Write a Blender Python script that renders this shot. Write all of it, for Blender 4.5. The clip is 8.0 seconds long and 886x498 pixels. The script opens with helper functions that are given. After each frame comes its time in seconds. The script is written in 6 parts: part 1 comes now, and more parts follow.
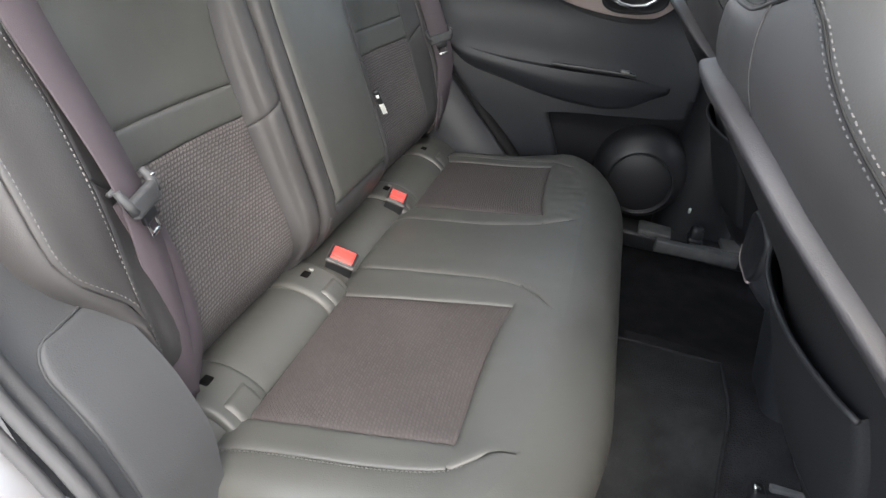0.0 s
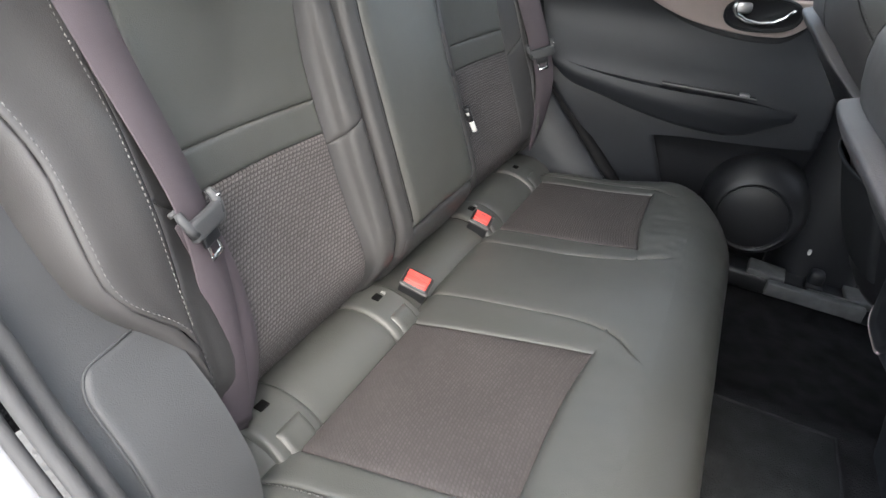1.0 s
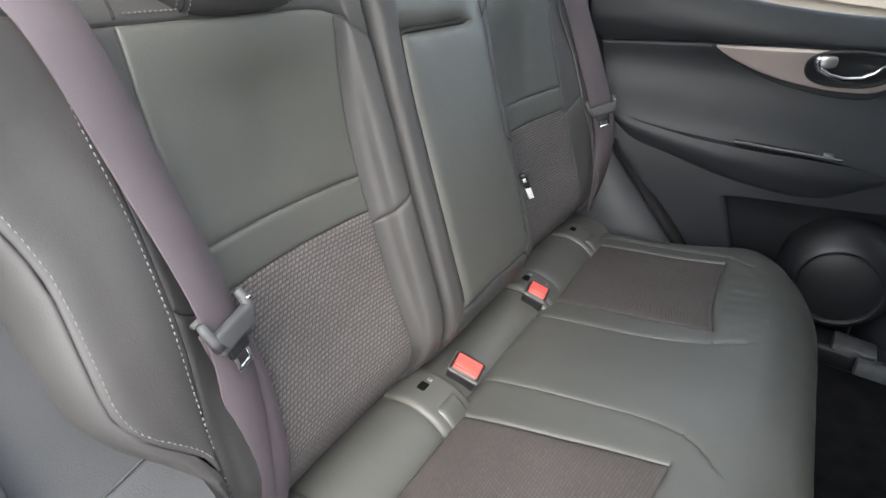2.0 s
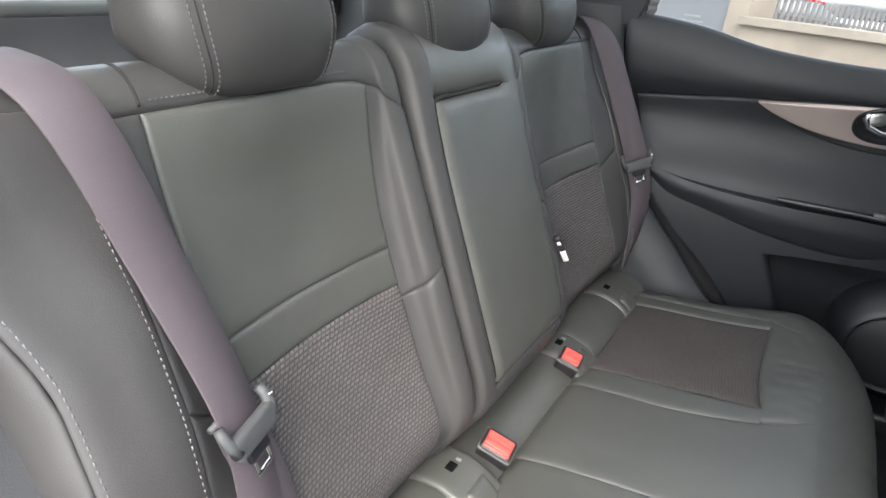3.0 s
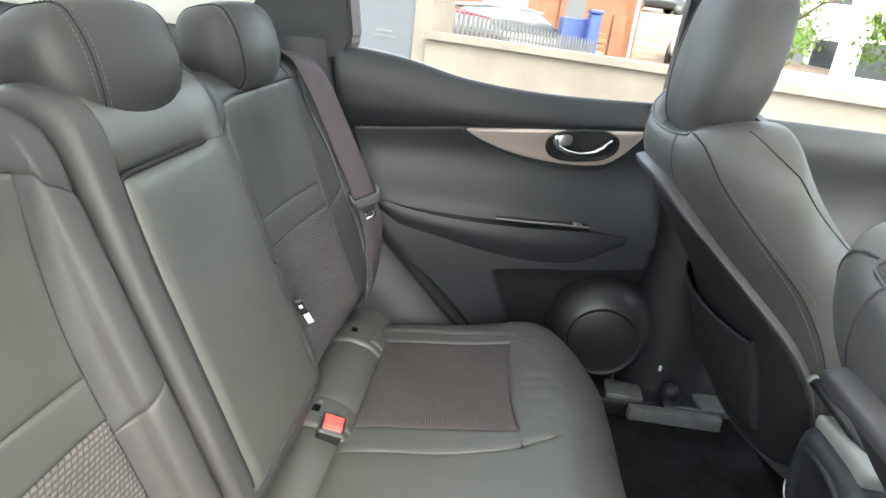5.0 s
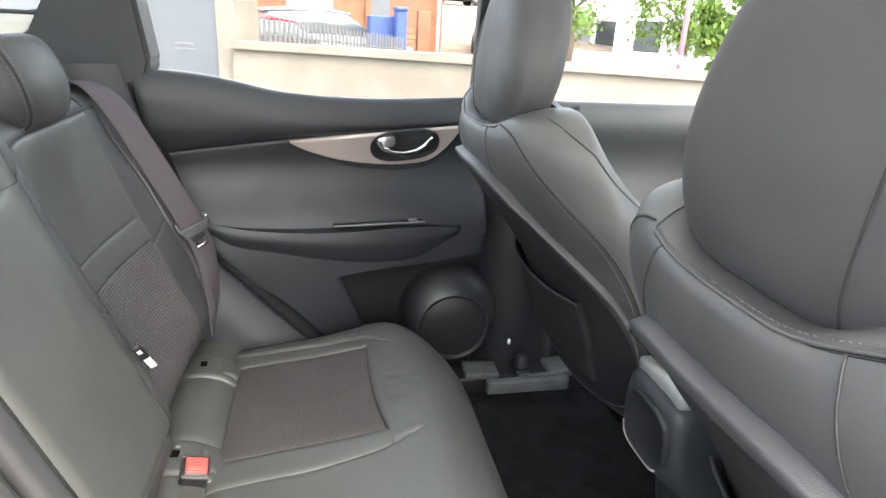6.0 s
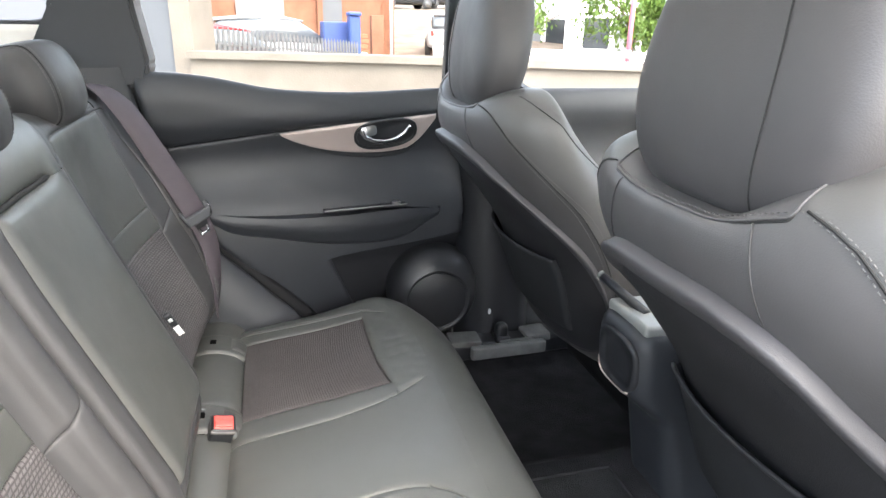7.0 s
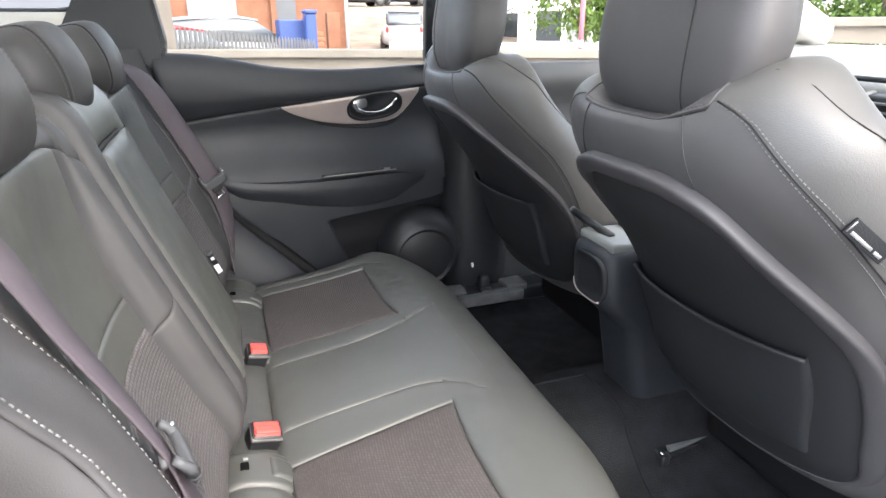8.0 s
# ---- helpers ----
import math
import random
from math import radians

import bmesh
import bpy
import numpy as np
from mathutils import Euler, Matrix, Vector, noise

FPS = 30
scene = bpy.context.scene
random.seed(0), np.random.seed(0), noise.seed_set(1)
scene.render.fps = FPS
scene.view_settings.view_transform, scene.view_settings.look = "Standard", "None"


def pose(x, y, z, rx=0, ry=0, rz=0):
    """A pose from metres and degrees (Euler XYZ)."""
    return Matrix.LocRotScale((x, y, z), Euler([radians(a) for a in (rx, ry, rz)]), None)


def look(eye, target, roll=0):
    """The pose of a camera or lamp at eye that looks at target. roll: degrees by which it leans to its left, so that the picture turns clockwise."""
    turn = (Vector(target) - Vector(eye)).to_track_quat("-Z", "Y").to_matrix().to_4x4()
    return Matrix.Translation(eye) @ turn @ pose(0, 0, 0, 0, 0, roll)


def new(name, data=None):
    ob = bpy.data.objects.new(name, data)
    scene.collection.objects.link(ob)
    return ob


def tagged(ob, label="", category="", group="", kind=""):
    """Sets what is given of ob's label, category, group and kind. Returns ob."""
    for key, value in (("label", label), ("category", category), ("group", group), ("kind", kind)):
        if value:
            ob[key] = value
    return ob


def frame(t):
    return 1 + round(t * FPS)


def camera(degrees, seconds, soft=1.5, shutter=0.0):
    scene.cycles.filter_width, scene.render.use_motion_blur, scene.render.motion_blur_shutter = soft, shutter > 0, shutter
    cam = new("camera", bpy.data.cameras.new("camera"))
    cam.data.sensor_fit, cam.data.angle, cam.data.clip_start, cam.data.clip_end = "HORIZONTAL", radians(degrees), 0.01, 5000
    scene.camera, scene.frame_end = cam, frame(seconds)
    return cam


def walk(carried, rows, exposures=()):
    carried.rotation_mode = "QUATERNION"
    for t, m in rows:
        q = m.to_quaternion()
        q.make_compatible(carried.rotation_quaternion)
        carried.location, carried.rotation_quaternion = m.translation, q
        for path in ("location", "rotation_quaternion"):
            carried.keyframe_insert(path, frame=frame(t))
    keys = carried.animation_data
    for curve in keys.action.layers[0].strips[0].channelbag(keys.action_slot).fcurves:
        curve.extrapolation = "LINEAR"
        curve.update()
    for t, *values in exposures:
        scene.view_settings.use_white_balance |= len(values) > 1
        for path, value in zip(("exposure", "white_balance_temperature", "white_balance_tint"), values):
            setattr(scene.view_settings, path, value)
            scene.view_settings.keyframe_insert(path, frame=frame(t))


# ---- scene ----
cam = camera(70.9, 8.0)
PATH = [
    (0.0, 0.3849, -0.9969, 0.9262, 60.200, -6.893, 15.603),
    (0.5, 0.3958, -0.9497, 0.9314, 59.471, -6.646, 21.335),
    (1.0, 0.3838, -0.9179, 0.9319, 59.550, -6.286, 25.341),
    (1.5, 0.3565, -0.8696, 0.9367, 60.475, -5.628, 27.407),
    (2.0, 0.3236, -0.8241, 0.9513, 62.226, -5.058, 29.556),
    (3.5, 0.2685, -0.7711, 0.9943, 65.634, -5.028, 32.009),
    (4.0, 0.2514, -0.7584, 1.0026, 66.360, -5.115, 28.160),
    (4.5, 0.2228, -0.7141, 1.0094, 67.129, -5.804, 18.653),
    (5.0, 0.2260, -0.6748, 1.0177, 68.315, -6.560, 5.885),
    (5.2, 0.2339, -0.6711, 1.0237, 68.787, -6.261, 0.765),
    (6.3, 0.2252, -0.7231, 1.0343, 69.939, -2.344, -12.387),
    (6.5, 0.2144, -0.7510, 1.0323, 70.113, -2.210, -13.146),
    (7.0, 0.1542, -0.8247, 1.0179, 70.140, -1.213, -14.961),
    (7.5, 0.0793, -0.9208, 1.0001, 70.060, -0.496, -17.057),
    (8.0, 0.0265, -1.0166, 0.9790, 69.925, 0.070, -19.050),
]
walk(cam, [(row[0], pose(*row[1:])) for row in PATH], [(0.0, 2.78, 6400, 8), (2.0, 2.97, 6280, 6), (3.5, 3.08, 6350, 6), (4.0, 3.12, 6430, 4), (4.5, 3.06, 6400, 1), (5.0, 3.50, 6500, 1), (6.5, 3.60, 6450, 7), (7.5, 3.47, 6380, 8), (8.0, 3.30, 6350, 9)])

# ---- light ----
world = bpy.data.worlds.new("overcast_sky")
scene.world = world
world.use_nodes = True
wn = world.node_tree
sky = wn.nodes.new("ShaderNodeTexSky")
sky.sky_type = "NISHITA"
sky.sun_disc = False
sky.sun_elevation = radians(44)
sky.sun_rotation = radians(160)
sky.dust_density = 4.0
sky.air_density = 1.0
veil = wn.nodes.new("ShaderNodeMix")  # thin cloud evens the sky out
veil.data_type = "RGBA"
veil.inputs[0].default_value = 0.50
veil.inputs[7].default_value = (4.9, 5.0, 5.15, 1)
wn.links.new(sky.outputs[0], veil.inputs[6])
wn.links.new(veil.outputs[2], wn.nodes["Background"].inputs[0])
wn.nodes["Background"].inputs[1].default_value = 0.15
sun_data = bpy.data.lights.new("sun", "SUN")
sun_data.energy = 0.25
sun_data.angle = radians(50)
sun_data.color = (1.0, 0.98, 0.97)
sun = new("sun", sun_data)
sun.matrix_world = look((1.23, -3.38, 3.47), (0, 0, 0))

# ---- materials ----


def material(name, colour, rough=0.5, metal=0.0, spec=0.5, grain=0.0, grain_size=0.002, mottle=0.0, mottle_size=0.15, rough_vary=0.0, sag=0.0):
    """A principled surface with fine grain in its relief and slow mottling of its colour."""
    mat = bpy.data.materials.new(name)
    mat.use_nodes = True
    nt = mat.node_tree
    bsdf = nt.nodes["Principled BSDF"]
    bsdf.inputs["Base Color"].default_value = (*colour, 1)
    bsdf.inputs["Roughness"].default_value = rough
    bsdf.inputs["Metallic"].default_value = metal
    bsdf.inputs["Specular IOR Level"].default_value = spec
    geo = nt.nodes.new("ShaderNodeNewGeometry")
    if mottle:
        slow = nt.nodes.new("ShaderNodeTexNoise")
        slow.inputs["Scale"].default_value = 1 / mottle_size
        slow.inputs["Detail"].default_value = 5
        nt.links.new(geo.outputs["Position"], slow.inputs["Vector"])
        ramp = nt.nodes.new("ShaderNodeMapRange")
        ramp.inputs[1].default_value, ramp.inputs[2].default_value = 0.3, 0.7
        ramp.inputs[3].default_value, ramp.inputs[4].default_value = 1 - mottle, 1 + mottle
        nt.links.new(slow.outputs[0], ramp.inputs[0])
        mul = nt.nodes.new("ShaderNodeMix")
        mul.data_type, mul.blend_type = "RGBA", "MULTIPLY"
        mul.inputs[0].default_value = 1.0
        mul.inputs[6].default_value = (*colour, 1)
        nt.links.new(ramp.outputs[0], mul.inputs[7])
        nt.links.new(mul.outputs[2], bsdf.inputs["Base Color"])
        if rough_vary:
            rr = nt.nodes.new("ShaderNodeMapRange")
            rr.inputs[1].default_value, rr.inputs[2].default_value = 0.3, 0.7
            rr.inputs[3].default_value, rr.inputs[4].default_value = rough - rough_vary, rough + rough_vary
            nt.links.new(slow.outputs[0], rr.inputs[0])
            nt.links.new(rr.outputs[0], bsdf.inputs["Roughness"])
    if grain:
        fine = nt.nodes.new("ShaderNodeTexVoronoi")
        fine.inputs["Scale"].default_value = 1 / grain_size
        nt.links.new(geo.outputs["Position"], fine.inputs["Vector"])
        bump = nt.nodes.new("ShaderNodeBump")
        bump.inputs["Strength"].default_value = grain
        bump.inputs["Distance"].default_value = grain_size * 0.4
        nt.links.new(fine.outputs[0], bump.inputs["Height"])
        nt.links.new(bump.outputs[0], bsdf.inputs["Normal"])
        if sag:  # the hide lies a little unevenly on its foam
            dent = nt.nodes.new("ShaderNodeTexNoise")
            dent.inputs["Scale"].default_value = 24.0
            dent.inputs["Detail"].default_value = 1
            nt.links.new(geo.outputs["Position"], dent.inputs["Vector"])
            soft = nt.nodes.new("ShaderNodeBump")
            soft.inputs["Strength"].default_value = sag
            soft.inputs["Distance"].default_value = 0.008
            nt.links.new(dent.outputs[0], soft.inputs["Height"])
            nt.links.new(soft.outputs[0], bump.inputs["Normal"])
    return mat


def weave(name, dark, light, width, height, slant, gap=0.3, relief=0.8):
    """Fabric of short raised dashes in staggered rows, laid out along the mesh's own metres."""
    mat = bpy.data.materials.new(name)
    mat.use_nodes = True
    nt = mat.node_tree
    bsdf = nt.nodes["Principled BSDF"]
    bsdf.inputs["Roughness"].default_value = 0.85
    bsdf.inputs["Specular IOR Level"].default_value = 0.25
    uv = nt.nodes.new("ShaderNodeUVMap")
    wob = nt.nodes.new("ShaderNodeTexNoise")
    wob.inputs["Scale"].default_value = 160.0
    nt.links.new(uv.outputs[0], wob.inputs["Vector"])
    bend = nt.nodes.new("ShaderNodeVectorMath")
    bend.operation = "MULTIPLY_ADD"
    bend.inputs[1].default_value = (0.0022, 0.0022, 0.0)
    nt.links.new(wob.outputs[1], bend.inputs[0])
    nt.links.new(uv.outputs[0], bend.inputs[2])
    sep = nt.nodes.new("ShaderNodeSeparateXYZ")
    nt.links.new(bend.outputs[0], sep.inputs[0])
    row = nt.nodes.new("ShaderNodeMath")
    row.operation = "DIVIDE"
    row.inputs[1].default_value = height
    nt.links.new(sep.outputs[1], row.inputs[0])
    part_row = nt.nodes.new("ShaderNodeMath")
    part_row.operation = "FRACT"
    nt.links.new(row.outputs[0], part_row.inputs[0])
    shear = nt.nodes.new("ShaderNodeMath")
    shear.operation = "MULTIPLY_ADD"
    shear.inputs[1].default_value = slant * height
    nt.links.new(part_row.outputs[0], shear.inputs[0])
    nt.links.new(sep.outputs[0], shear.inputs[2])
    mp = nt.nodes.new("ShaderNodeCombineXYZ")
    nt.links.new(shear.outputs[0], mp.inputs[0])
    nt.links.new(sep.outputs[1], mp.inputs[1])
    br = nt.nodes.new("ShaderNodeTexBrick")
    br.offset = 0.38
    br.inputs["Color1"].default_value = (*light, 1)
    br.inputs["Color2"].default_value = (*[c * 0.8 for c in light], 1)
    br.inputs["Mortar"].default_value = (*dark, 1)
    br.inputs["Scale"].default_value = 1.0
    br.inputs["Brick Width"].default_value = width
    br.inputs["Row Height"].default_value = height
    br.inputs["Mortar Size"].default_value = height * gap
    br.inputs["Mortar Smooth"].default_value = 1.0
    nt.links.new(mp.outputs[0], br.inputs["Vector"])
    nz = nt.nodes.new("ShaderNodeTexNoise")
    nz.inputs["Scale"].default_value = 9.0
    nz.inputs["Detail"].default_value = 6
    mr = nt.nodes.new("ShaderNodeMapRange")
    mr.inputs[3].default_value, mr.inputs[4].default_value = 0.75, 1.25
    nt.links.new(uv.outputs[0], nz.inputs["Vector"])
    nt.links.new(nz.outputs[0], mr.inputs[0])
    mul = nt.nodes.new("ShaderNodeMix")
    mul.data_type, mul.blend_type = "RGBA", "MULTIPLY"
    mul.inputs[0].default_value = 1.0
    nt.links.new(br.outputs[0], mul.inputs[6])
    nt.links.new(mr.outputs[0], mul.inputs[7])
    nt.links.new(mul.outputs[2], bsdf.inputs["Base Color"])
    bump = nt.nodes.new("ShaderNodeBump")
    bump.invert = True
    bump.inputs["Strength"].default_value = relief
    bump.inputs["Distance"].default_value = 0.0012
    nt.links.new(br.outputs["Fac"], bump.inputs["Height"])
    nt.links.new(bump.outputs[0], bsdf.inputs["Normal"])
    return mat


def glass(name, tint):
    mat = bpy.data.materials.new(name)
    mat.use_nodes = True
    bsdf = mat.node_tree.nodes["Principled BSDF"]
    bsdf.inputs["Base Color"].default_value = (*tint, 1)
    bsdf.inputs["Roughness"].default_value = 0.0
    bsdf.inputs["Transmission Weight"].default_value = 1.0
    bsdf.inputs["IOR"].default_value = 1.02
    return mat


LEATHER = material("grey_leather", (0.068, 0.069, 0.064), 0.46, spec=0.68, grain=0.22, grain_size=0.0016, mottle=0.07, mottle_size=0.11, rough_vary=0.1, sag=0.10)
LEATHER_HEAD = material("dark_headrest_leather", (0.035, 0.034, 0.0345), 0.54, spec=0.5, grain=0.18, grain_size=0.0015, mottle=0.12, mottle_size=0.08, rough_vary=0.09, sag=0.10)
# paler copy for the front headrests, with haze and sheen put into its colour
LEATHER_HEAD_LIT = material("front_headrest_leather_lit", (0.048, 0.0455, 0.047), 0.52, spec=0.58, grain=0.18, grain_size=0.0015, mottle=0.12, mottle_size=0.08, rough_vary=0.09, sag=0.10)
LEATHER_SOFT = material("bolster_leather", (0.046, 0.0448, 0.0455), 0.52, spec=0.5, grain=0.18, grain_size=0.0014, mottle=0.12, mottle_size=0.1, rough_vary=0.08, sag=0.10)
LEATHER_SMOOTH = material("smooth_grey_leather", (0.057, 0.0545, 0.0555), 0.48, spec=0.65, grain=0.18, grain_size=0.0014, mottle=0.12, mottle_size=0.1, rough_vary=0.09, sag=0.10)
# paler shoulder leather: the windscreen's light on it is put into the colour
FRONT_SIDE_LIT = material("front_shoulder_leather_lit", (0.068, 0.0665, 0.065), 0.48, spec=0.65, grain=0.2, grain_size=0.0015, mottle=0.09, mottle_size=0.1, rough_vary=0.09, sag=0.10)
FABRIC = weave("woven_fabric", (0.053, 0.048, 0.049), (0.138, 0.129, 0.130), 0.0074, 0.0049, 0.9, 0.40, 0.6)
FABRIC_FINE = weave("cushion_fabric", (0.054, 0.048, 0.047), (0.078, 0.070, 0.069), 0.0060, 0.0038, 0.8, 0.36, 0.30)
PLASTIC = material("soft_black_plastic", (0.025, 0.0272, 0.0318), 0.46, spec=0.42, grain=0.3, grain_size=0.0013, mottle=0.08)
PLASTIC_GREY = material("grey_trim_plastic", (0.066, 0.068, 0.072), 0.52, spec=0.4, grain=0.35, grain_size=0.0014, mottle=0.08, mottle_size=0.2)
PLASTIC_HARD = material("hard_black_plastic", (0.016, 0.0168, 0.0195), 0.42, spec=0.5, grain=0.15, grain_size=0.001)
PLASTIC_PALE = material("pale_grey_plastic", (0.19, 0.195, 0.19), 0.45, spec=0.5, mottle=0.1)
PANEL_BACK = material("dark_seatback_panel", (0.017, 0.017, 0.019), 0.5, spec=0.35, grain=0.4, grain_size=0.0016, mottle=0.08)
NET = material("seat_pocket_cloth", (0.013, 0.014, 0.016), 0.75, spec=0.25, grain=0.4, grain_size=0.002, mottle=0.1)
CARPET = material("black_carpet", (0.022, 0.022, 0.024), 0.98, spec=0.1, grain=1.0, grain_size=0.003, mottle=0.35, mottle_size=0.05)
MAT_CLOTH = material("worn_floor_mat", (0.019, 0.020, 0.021), 0.95, spec=0.15, grain=1.0, grain_size=0.0025, mottle=0.4, mottle_size=0.06)
WEBBING = material("belt_webbing", (0.080, 0.067, 0.077), 0.62, spec=0.3, grain=0.2, grain_size=0.0012, mottle=0.06)
THREAD = material("pale_thread", (0.145, 0.143, 0.141), 0.7, spec=0.2)
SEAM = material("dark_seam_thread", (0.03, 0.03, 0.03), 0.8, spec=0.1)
CHROME = material("chrome", (0.75, 0.76, 0.78), 0.12, metal=1.0)
STEEL = material("brushed_steel", (0.5, 0.5, 0.5), 0.3, metal=1.0)
SILVER = material("satin_silver_trim", (0.56, 0.475, 0.445), 0.34, metal=0.4, mottle=0.06)
# near-black for solid blocks that give the shade inside small openings
BLACK = material("hole_shade_black", (0.006, 0.006, 0.006), 0.9, spec=0.05)
RED = material("red_button", (0.6, 0.07, 0.058), 0.4, spec=0.5)
WHITE = material("white_label", (0.75, 0.75, 0.73), 0.6)
HEADLINER = material("pale_headliner", (0.66, 0.65, 0.62), 0.95, spec=0.1, grain=0.4, grain_size=0.002, mottle=0.05)
PAINT = material("silver_car_paint", (0.24, 0.24, 0.245), 0.25, metal=0.3, mottle=0.03)
RUBBER = material("door_seal_rubber", (0.07, 0.07, 0.072), 0.6, spec=0.3, grain=0.2, mottle=0.1)
GLASS = glass("window_glass", (0.55, 0.575, 0.565))
GLASS_CLEAR = glass("clear_window_glass", (0.8, 0.83, 0.82))
CREAM = material("cream_render", (0.215, 0.185, 0.155), 0.95, spec=0.1, grain=0.15, grain_size=0.02, mottle=0.12, mottle_size=0.5)
CAP = material("pale_coping", (0.215, 0.19, 0.16), 0.9, spec=0.1, grain=0.2, grain_size=0.02, mottle=0.12, mottle_size=0.3)
GATE = material("grey_gate_paint", (0.11, 0.114, 0.125), 0.55, mottle=0.05, mottle_size=0.6)
ASPHALT = material("asphalt", (0.17, 0.165, 0.16), 0.95, spec=0.1, grain=0.6, grain_size=0.02, mottle=0.2, mottle_size=0.8)
BRICK = material("orange_brick", (0.23, 0.112, 0.072), 0.9, spec=0.1, grain=0.3, grain_size=0.03, mottle=0.2, mottle_size=0.5)
SHUTTER = material("grey_shutter", (0.22, 0.225, 0.23), 0.6, mottle=0.05)
GALV = material("galvanised_steel", (0.14, 0.14, 0.142), 0.6, metal=0.3, mottle=0.1)
BLUE = material("blue_plastic", (0.04, 0.075, 0.24), 0.5, mottle=0.06)
BROWN = material("brown_wood_boards", (0.3, 0.13, 0.07), 0.85, mottle=0.2, mottle_size=0.3)
HOUSE = material("white_house_render", (0.8, 0.79, 0.76), 0.9, spec=0.1, mottle=0.05, mottle_size=1.0)
SLATE = material("slate_roof", (0.16, 0.16, 0.17), 0.8, mottle=0.15, mottle_size=0.4)
WINDOW_DARK = material("dark_window_pane", (0.04, 0.045, 0.05), 0.08, spec=0.6)
CAR_WHITE = material("white_car_paint", (0.40, 0.40, 0.41), 0.2, spec=0.6)
# grey base colour adds to the sky's reflection in the parked cars' glass
CAR_GLASS_SKY = material("sky_greyed_car_glass", (0.13, 0.14, 0.15), 0.12, spec=0.9)
RAIL_GREY = material("worn_rail_plastic", (0.125, 0.128, 0.128), 0.5, spec=0.4, mottle=0.2, mottle_size=0.03)
CAR_RED = material("red_car_paint", (0.5, 0.03, 0.035), 0.2, spec=0.6)
LEAF = material("green_leaf", (0.1, 0.16, 0.03), 0.6, spec=0.3, mottle=0.35, mottle_size=0.4)
BARK = material("bark", (0.12, 0.09, 0.07), 0.95, grain=0.6, grain_size=0.03, mottle=0.2)
THREAD_DARK = material("dark_grey_thread", (0.075, 0.073, 0.073), 0.7, spec=0.2)
THREAD_DIM = material("grey_thread", (0.125, 0.122, 0.120), 0.7, spec=0.2)
TAG_INK = material("tag_lettering", (0.085, 0.085, 0.085), 0.7)
TAG_WHITE = material("tag_white_thread", (0.23, 0.23, 0.23), 0.7, mottle=0.2, mottle_size=0.004)
WORN_RIM = material("worn_buckle_rim", (0.10, 0.098, 0.095), 0.5, mottle=0.3, mottle_size=0.01)
# panel plastic made paler on the rim, for light on its angled face
RIM_LIT = material("panel_rim_plastic_lit", (0.050, 0.048, 0.051), 0.5, spec=0.45, grain=0.3, grain_size=0.0013, mottle=0.08)
TAIL_TRIM = material("tailgate_trim_plastic", (0.15, 0.145, 0.145), 0.6, spec=0.3, grain=0.3, grain_size=0.0015, mottle=0.08)
MATTE_BLACK = material("matte_black", (0.010, 0.010, 0.011), 0.75, spec=0.2, grain=0.2)
DASH_TOP = material("dashboard_skin", (0.16, 0.158, 0.15), 0.42, spec=0.5, grain=0.3, grain_size=0.0015, mottle=0.08)
YARD = material("pale_yard", (0.26, 0.195, 0.14), 0.95, mottle=0.3, mottle_size=0.9)
CAR_DARK = material("dark_car_paint", (0.03, 0.032, 0.036), 0.25, spec=0.6)
PINK = material("faded_red_post", (0.45, 0.12, 0.16), 0.6, mottle=0.05)

# ---- mesh tools ----


def thing(name, at, label, category, group="", kind=""):
    ob = new(name)
    ob.empty_display_size = 0.05
    ob.location = at
    return tagged(ob, label, category, group, kind)


def part(name, bm, mat, parent=None, label="", smooth=True):
    """Links a bmesh, given in world metres, as one mesh object under its parent."""
    me = bpy.data.meshes.new(name)
    bm.to_mesh(me)
    bm.free()
    me.materials.append(mat)
    if smooth:
        me.polygons.foreach_set("use_smooth", [True] * len(me.polygons))
    ob = new(name, me)
    if parent is not None:
        ob.parent = parent
        if parent.type == "EMPTY":
            ob.matrix_parent_inverse = Matrix.Translation(-parent.location)
    if label:
        ob["label"] = label
    return ob


def solid(name, bm, mat, label, category, kind="", smooth=False, group=""):
    return tagged(part(name, bm, mat, None, "", smooth), label, category, group, kind)


def lerp_table(table, x):
    """Smooth reading of a table of (x, value...) rows."""
    if x <= table[0][0]:
        r = table[0][1:]
    elif x >= table[-1][0]:
        r = table[-1][1:]
    else:
        for i in range(len(table) - 1):
            if table[i][0] <= x <= table[i + 1][0]:
                break
        a, b = table[i], table[i + 1]
        k = (x - a[0]) / (b[0] - a[0])
        p, q = table[max(i - 1, 0)], table[min(i + 2, len(table) - 1)]
        h = b[0] - a[0]
        r = []
        for c in range(1, len(a)):
            ma = (b[c] - p[c]) / max(b[0] - p[0], 1e-6) * h
            mb = (q[c] - a[c]) / max(q[0] - a[0], 1e-6) * h
            r.append((2 * k**3 - 3 * k**2 + 1) * a[c] + (k**3 - 2 * k**2 + k) * ma + (-2 * k**3 + 3 * k**2) * b[c] + (k**3 - k**2) * mb)
    return r[0] if len(r) == 1 else r


def ease(x, a, b):
    k = min(max((x - a) / (b - a), 0), 1)
    return k * k * (3 - 2 * k)


def normal_at(surf, u, v, e=1e-3):
    du = surf(u + e, v) - surf(u - e, v)
    dv = surf(u, v + e) - surf(u, v - e)
    n = du.cross(dv)
    return n.normalized() if n.length > 1e-12 else Vector((1, 0, 0))


